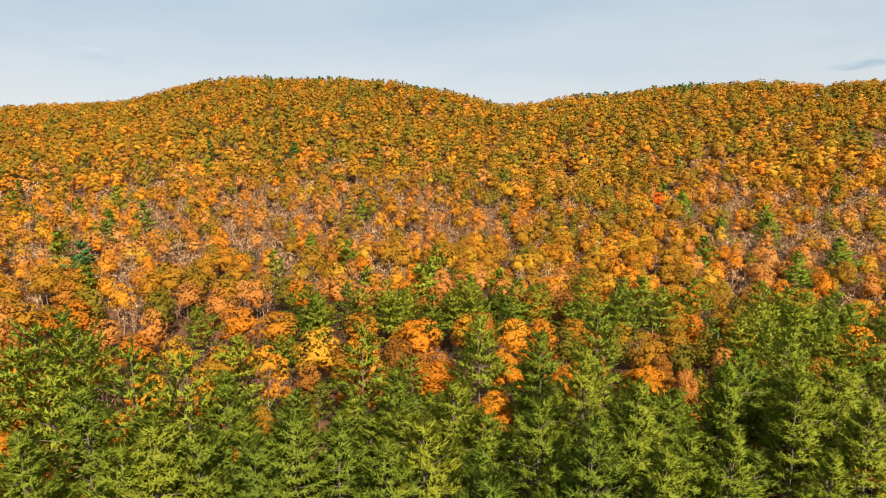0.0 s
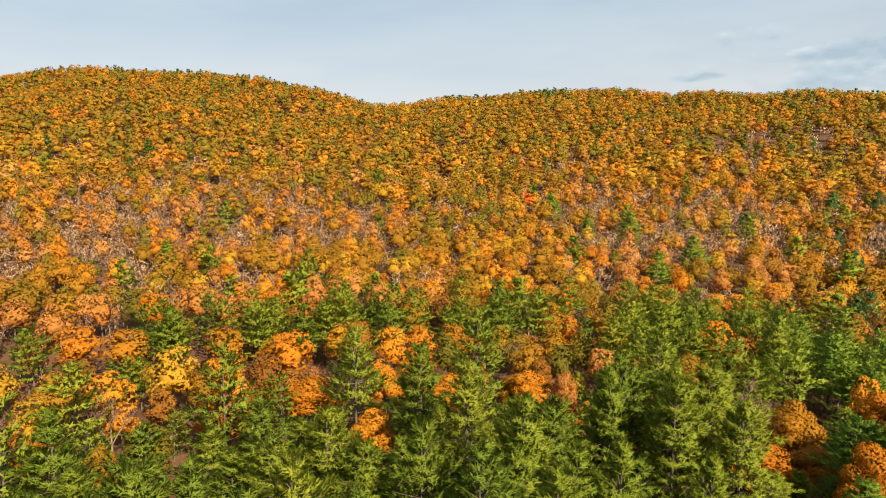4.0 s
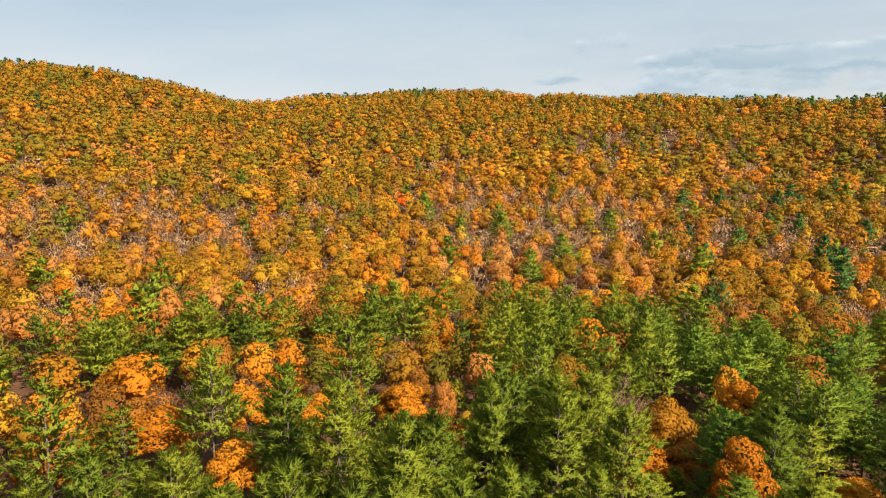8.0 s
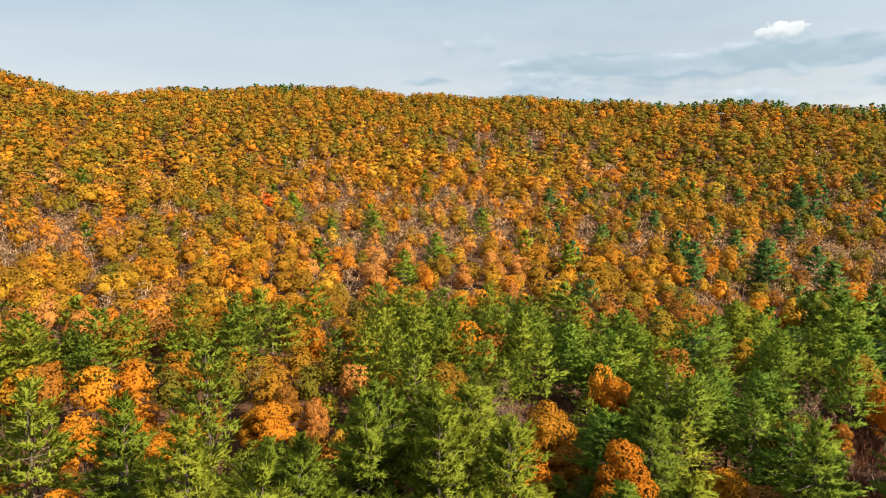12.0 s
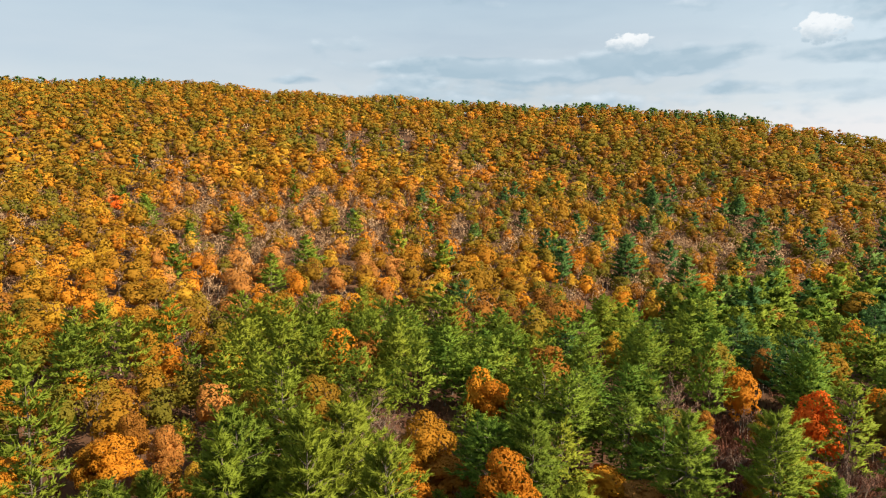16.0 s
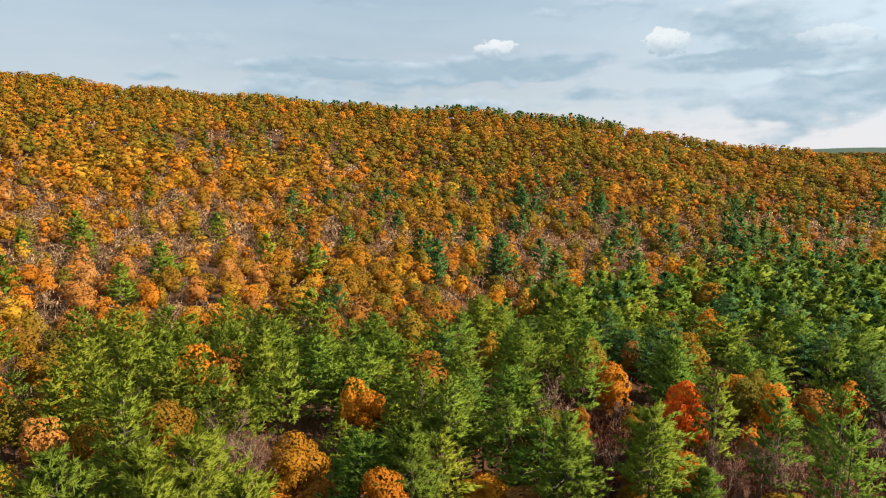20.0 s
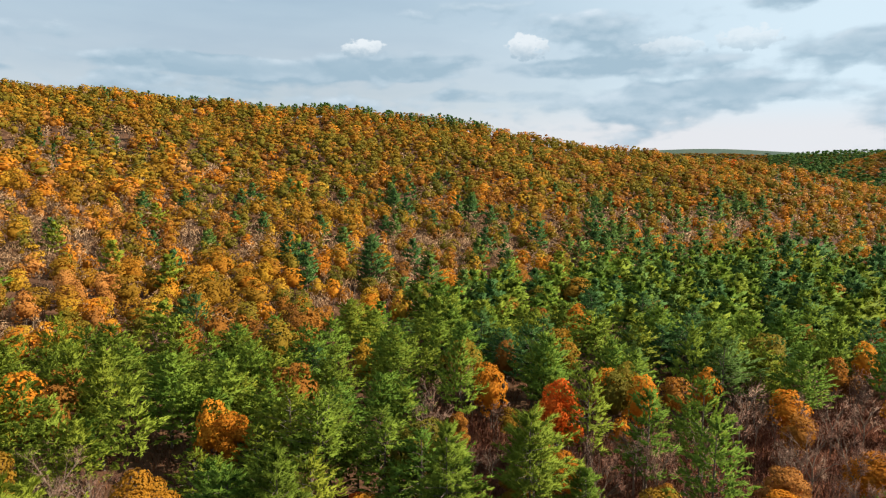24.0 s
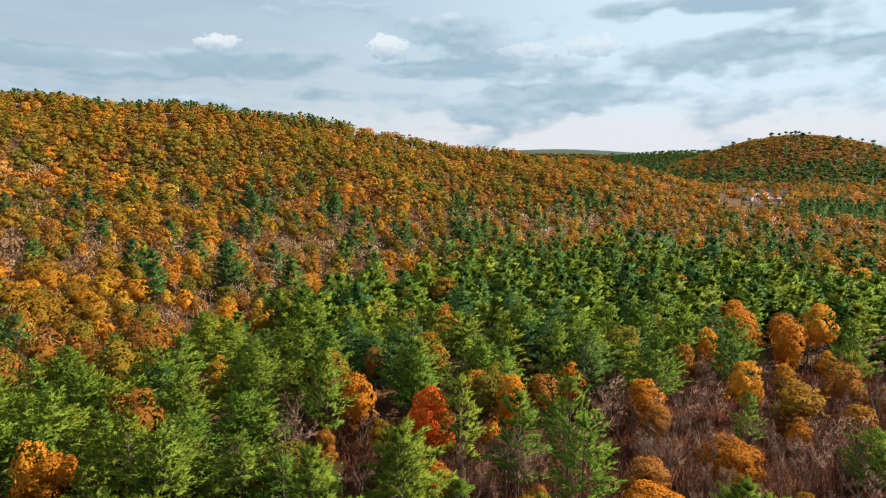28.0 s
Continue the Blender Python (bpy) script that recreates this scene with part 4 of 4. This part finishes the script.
WOODS = {
    "pine": "green white pines standing close together",
    "green_pine": "fresh green white pines",
    "gold": "golden autumn oaks with rounded crowns",
    "olive": "olive-green broadleaf trees turning yellow",
    "yellow": "bright yellow birches scattered",
    "orange": "bright orange maples scattered",
    "salmon": "pale salmon-orange maples with thin leaves",
    "red": "fiery red maples scattered",
    "russet": "rusty brown oaks with dry leaves",
    "bare": "leafless grey-brown trees with fine twigs",
    "dark_pine": "dark green conifers with a haze-blue tint",
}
NAMES = {"pine": "pine_tree", "green_pine": "pine_tree", "dark_pine": "conifer_tree", "bare": "bare_tree", "gold": "oak_tree", "olive": "oak_tree", "yellow": "birch_tree", "orange": "maple_tree", "salmon": "maple_tree", "red": "maple_tree", "russet": "oak_tree"}


def family(kind):
    return "pine" if "pine" in kind else "bare" if kind == "bare" else "broad"


MODELS = {}


def model(kind, level, k):
    """The shared meshes of one shape in one kind's colours: trunk, crown."""
    key = (kind, level, k)
    if key not in MODELS:
        wood, pts, faces, shade = SHAPES[family(kind)][level][k]
        bark = PALE_BARK if kind in ("bare", "yellow") else BARK
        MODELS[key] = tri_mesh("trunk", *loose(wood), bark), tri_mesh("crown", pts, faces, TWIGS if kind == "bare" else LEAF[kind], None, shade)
    return MODELS[key]


def stand_tree(kind, x, y, size, turn, wide, level, k):
    thing = new(NAMES[kind])
    thing.empty_display_size = 0.5
    thing.matrix_world = Matrix.LocRotScale((x, y, float(land(x, y))), Euler((0, 0, turn)), (size * wide, size * wide, size))
    for name, me in zip(("trunk", "crown"), model(kind, level, k)):
        ob = new(name, me)
        ob.parent = thing
    return tagged(thing, LABELS[kind], "tree", "trees of the valley forest")


def plant():
    rng = np.random.default_rng(5)
    near = sorted(TREES, key=lambda t: math.hypot(t[1] - CENTRE[0], t[2] - CENTRE[1]))
    count, stuff = {}, {}
    lone = {(x, y) for x, y, h in SLOPE_PINES}
    for kind, x, y, size, turn, wide in near:
        d = math.hypot(x - CENTRE[0], y - CENTRE[1])
        b = math.degrees(math.atan2(x, y))
        fam = family(kind)
        seen = -60 < b < 140 and d > 35
        if (x, y) in lone:
            stand_tree(kind, x, y, size, turn, wide, 5, int(rng.integers(3)))
        elif seen and d < 215 and count.get(NAMES[kind], 0) < 300:
            count[NAMES[kind]] = count.get(NAMES[kind], 0) + 1
            level = 0 if d < (98 if fam == "pine" else 130) else 1
            stand_tree(kind, x, y, size, turn, wide, level, int(rng.integers(len(SHAPES[fam][level]))))
        else:
            level = (1 if d < 60 else 2) if not seen else 1 if d < (200 if fam == "pine" else 215 if fam == "bare" else 290) else 2 if d < (420 if fam == "pine" else 460) else 3 if d < 1300 else 4
            stuff.setdefault((kind, level), []).append((x, y, size, turn, wide))
    for (kind, level), rows in stuff.items():
        shapes = SHAPES[family(kind)][level]
        rows = np.array(rows)
        pick = rng.integers(len(shapes), size=len(rows))
        points, corners, tones, shades, woods, count_pts = [], [], [], [], [], 0
        zs = land(rows[:, 0], rows[:, 1]) - (6.5 if level == 4 else 0.0)
        for (x, y, size, turn, wide), z, k in zip(rows, zs, pick):
            wood, pts, faces, shade = shapes[k]
            c, s = math.cos(turn), math.sin(turn)
            spin = np.array([[c, s, 0], [-s, c, 0], [0, 0, 1]])
            m = spin * (size * wide, size * wide, size)
            points.append(pts @ m + (x, y, z))
            corners.append(faces + count_pts)
            count_pts += len(pts)
            shades.append(shade @ spin)
            tones.append(np.full(len(pts), rng.random()))
            if kind == "bare":
                woods.append(wood[:60 if level < 2 else 18] @ m + (x, y, z))
            elif level == 1:
                woods.append(wood[:12] @ m + (x, y, z))
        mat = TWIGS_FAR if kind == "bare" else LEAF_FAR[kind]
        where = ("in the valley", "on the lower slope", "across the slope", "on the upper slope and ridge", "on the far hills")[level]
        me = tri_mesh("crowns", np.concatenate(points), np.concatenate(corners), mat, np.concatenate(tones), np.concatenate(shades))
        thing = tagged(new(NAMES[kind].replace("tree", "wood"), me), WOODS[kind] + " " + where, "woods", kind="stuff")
        if woods:
            ob = new("trunks", tri_mesh("trunks", *loose(np.concatenate(woods)), PALE_BARK if kind == "bare" else BARK))
            ob.parent = thing
            tagged(ob, kind="stuff")


plant()


# ---- brush and saplings on the forest floor ----
def build_brush():
    rng = np.random.default_rng(8)
    spots = []
    for cx, cy, cr in CLEARINGS:
        n = int(cr * cr * 5.5)
        a, q = rng.uniform(0, 2 * np.pi, n), np.sqrt(rng.uniform(0, 1, n)) * cr * 1.15
        spots.append(np.stack([cx + q * np.cos(a), cy + q * np.sin(a)], 1))
    n = 4600
    a, q = np.radians(rng.triangular(-40, 95, 125, n)), rng.uniform(70, 215, n)
    spots.append(np.stack([q * np.sin(a), q * np.cos(a)], 1))
    n = 1500
    a, q = np.radians(rng.uniform(35, 118, n)), rng.uniform(80, 165, n)
    spots.append(np.stack([q * np.sin(a), q * np.cos(a)], 1))
    xy = np.concatenate(spots)
    z = land(xy[:, 0], xy[:, 1])
    stems = 5
    n = len(xy) * stems
    root = np.repeat(np.concatenate([xy, z[:, None]], 1), stems, 0) + rng.normal(size=(n, 3)) * (0.35, 0.35, 0.0)
    tall = np.repeat(rng.uniform(1.4, 4.4, len(xy)), stems) * rng.uniform(0.6, 1.1, n)
    way = rng.normal(size=(n, 3)) * (0.26, 0.26, 0) + (0, 0, 1)
    across = unit(rng.normal(size=(n, 3)) * (1, 1, 0.1)) * 0.05
    tip = root + way * tall[:, None]
    mid = root + way * (tall * 0.55)[:, None]
    side = unit(rng.normal(size=(n, 3)) + (0, 0, 0.4)) * (0.7 * rng.uniform(0.4, 1, n))[:, None]
    tris = np.concatenate([np.stack([tip, root + across, root - across], 1), np.stack([mid + side, mid + across * 1.4, mid - across * 1.4], 1)])
    shade = unit(rng.normal(size=(2 * n, 3)) * 0.6 + (0, 0, 1))
    tone = np.tile(np.repeat(rng.random(len(xy)), stems), 2)
    tagged(new("brush", tri_mesh("brush", *loose(facing(tris, shade)), BRUSH, np.repeat(tone, 3), np.repeat(shade, 3, 0))), "red-brown leafless brush and saplings on the forest floor", "brush", kind="stuff")


build_brush()


# ---- fields in the valley ----
def build_fields():
    for b0, b1, r0, r1 in FIELDS:
        n, pts = 12, []
        for i in range(n + 1):
            for j in range(n + 1):
                b = radians(b0 + (b1 - b0) * i / n)
                r = r0 + (r1 - r0) * j / n + 7 * math.sin(9 * i / n + b0) * (1 if j in (0, n) else 0)
                x, y = r * math.sin(b), r * math.cos(b)
                pts.append((x, y, float(land(x, y)) + 0.45))
        faces = [(i * (n + 1) + j, i * (n + 1) + j + 1, (i + 1) * (n + 1) + j + 1, (i + 1) * (n + 1) + j) for i in range(n) for j in range(n)]
        me = bpy.data.meshes.new("field")
        me.from_pydata(pts, [], faces)
        me.materials.append(STUBBLE)
        tagged(new("field", me), "mown tan hayfield between autumn trees", "field", kind="structure")


build_fields()


# ---- the village at the valley's mouth ----
def paint(name, colour, rough=0.7, dirt=0.25):
    return rough_material(name, ((0.3, tuple(c * (1 - dirt) for c in colour)), (0.7, colour)), 0.6, 0.15, rough)


WALLS = [paint("white_clapboard", (0.60, 0.59, 0.56)), paint("cream_siding", (0.62, 0.56, 0.46)), paint("grey_siding", (0.42, 0.43, 0.44))]
ROOFS = [paint("grey_shingles", (0.16, 0.16, 0.17)), paint("brown_shingles", (0.17, 0.12, 0.09)), paint("pale_metal_roof", (0.55, 0.57, 0.58), 0.4)]
PANE = paint("dark_window_glass", (0.05, 0.06, 0.07), 0.1)
DOOR = paint("dark_door", (0.12, 0.07, 0.05))
LOT = rough_material("worn_asphalt", ((0.3, (0.20, 0.20, 0.20)), (0.7, (0.34, 0.33, 0.32))), 0.08, 0.2)


def box_into(bm, lo, hi):
    v = [bm.verts.new((x, y, z)) for x in (lo[0], hi[0]) for y in (lo[1], hi[1]) for z in (lo[2], hi[2])]
    for f in ((0, 1, 3, 2), (4, 6, 7, 5), (0, 4, 5, 1), (2, 3, 7, 6), (0, 2, 6, 4), (1, 5, 7, 3)):
        bm.faces.new([v[k] for k in f])


def part(name, bm, mat, parent, label=""):
    me = bpy.data.meshes.new(name)
    bm.normal_update()
    bm.to_mesh(me)
    bm.free()
    me.materials.append(mat)
    ob = new(name, me)
    ob.parent = parent
    return tagged(ob, label)


def build_house(x, y, turn, w, d, h, pitch, wall, roof, label):
    house = new("house")
    house.matrix_world = pose(x, y, float(land(x, y)) - 0.1, 0, 0, turn)
    bm = bmesh.new()
    box_into(bm, (-w / 2, -d / 2, 0), (w / 2, d / 2, h))
    ridge = h + pitch * d / 2
    for sx in (-1, 1):
        a, b, c = (bm.verts.new(p) for p in ((sx * w / 2, -d / 2, h), (sx * w / 2, d / 2, h), (sx * w / 2, 0, ridge)))
        bm.faces.new((a, b, c))
    part("wall", bm, wall, house)
    bm = bmesh.new()
    over = 0.5
    for sy in (-1, 1):
        low = h - pitch * over
        q = [(-w / 2 - over, sy * (d / 2 + over), low), (w / 2 + over, sy * (d / 2 + over), low), (w / 2 + over, 0, ridge), (-w / 2 - over, 0, ridge)]
        lo = [bm.verts.new(p) for p in q]
        hi = [bm.verts.new((p[0], p[1], p[2] + 0.3)) for p in q]
        bm.faces.new(lo)
        bm.faces.new(hi)
        for k in range(4):
            bm.faces.new((lo[k], lo[(k + 1) % 4], hi[(k + 1) % 4], hi[k]))
    part("roof", bm, roof, house)
    bm = bmesh.new()
    box_into(bm, (w * 0.22, -0.4, ridge - 0.4), (w * 0.22 + 0.8, 0.4, ridge + 1.1))
    part("chimney", bm, ROOFS[1], house)
    n = max(2, int(w / 3.5))
    for floor_z in [1.0 + 2.8 * k for k in range(max(1, int(h / 2.8)))]:
        for sy in (-1, 1):
            for k in range(n):
                cx = -w / 2 + w * (k + 0.5) / n
                bm = bmesh.new()
                if floor_z < 2 and k == n // 2 and sy == -1:
                    box_into(bm, (cx - 0.5, sy * d / 2 - 0.06, 0.1), (cx + 0.5, sy * d / 2 + 0.06, 2.15))
                    part("door", bm, DOOR, house)
                else:
                    box_into(bm, (cx - 0.55, sy * d / 2 - 0.06, floor_z), (cx + 0.55, sy * d / 2 + 0.06, floor_z + 1.4))
                    part("window", bm, PANE, house)
    return tagged(house, label, "house", "houses of the village")


def build_village():
    rows = (
        (1075, -398, 20, 26, 13, 5.6, 2, "long white village building with a pale metal roof"),
        (1120, -372, -15, 18, 10, 5.6, 0, "white clapboard village house with a grey roof"),
        (1150, -420, 60, 15, 9, 5.6, 1, "white clapboard house with a brown shingle roof"),
        (1010, -402, 75, 42, 14, 4.5, 2, "long low pale shed with a metal roof"),
        (1180, -398, 10, 14, 9, 5.6, 0, "white clapboard house with a grey roof"),
        (1105, -440, 35, 16, 9, 5.6, 0, "cream village house with a grey shingle roof"),
        (950, -330, 40, 13, 8, 5.4, 0, "white farmhouse beside bare trees"),
        (880, -262, 65, 14, 9, 5.4, 1, "cream farmhouse among autumn trees"),
        (1200, -345, 25, 12, 8, 5.4, 1, "grey house at the foot of the hill"),
    )
    for x, y, turn, w, d, h, roof, label in rows:
        wall = WALLS[1] if "cream" in label else WALLS[2] if "grey house" in label else WALLS[0]
        build_house(x, y, turn, w, d, h, 0.55 if roof != 2 else 0.3, wall, ROOFS[roof], label)
    pts, ring = [(1085, -392, float(land(1085, -392)) + 0.5)], 28
    for k in range(ring):
        q = 2 * math.pi * k / ring
        x, y = 1085 + 75 * math.cos(q) * (1 + 0.15 * math.sin(3 * q)), -392 + 30 * math.sin(q) * (1 + 0.2 * math.cos(2 * q))
        pts.append((x, y, float(land(x, y)) + 0.4))
    me = bpy.data.meshes.new("pavement")
    me.from_pydata(pts, [], [(0, 1 + k, 1 + (k + 1) % ring) for k in range(ring)])
    me.materials.append(LOT)
    tagged(new("pavement", me), "pale worn asphalt yard between village buildings", "pavement", kind="structure")


build_village()
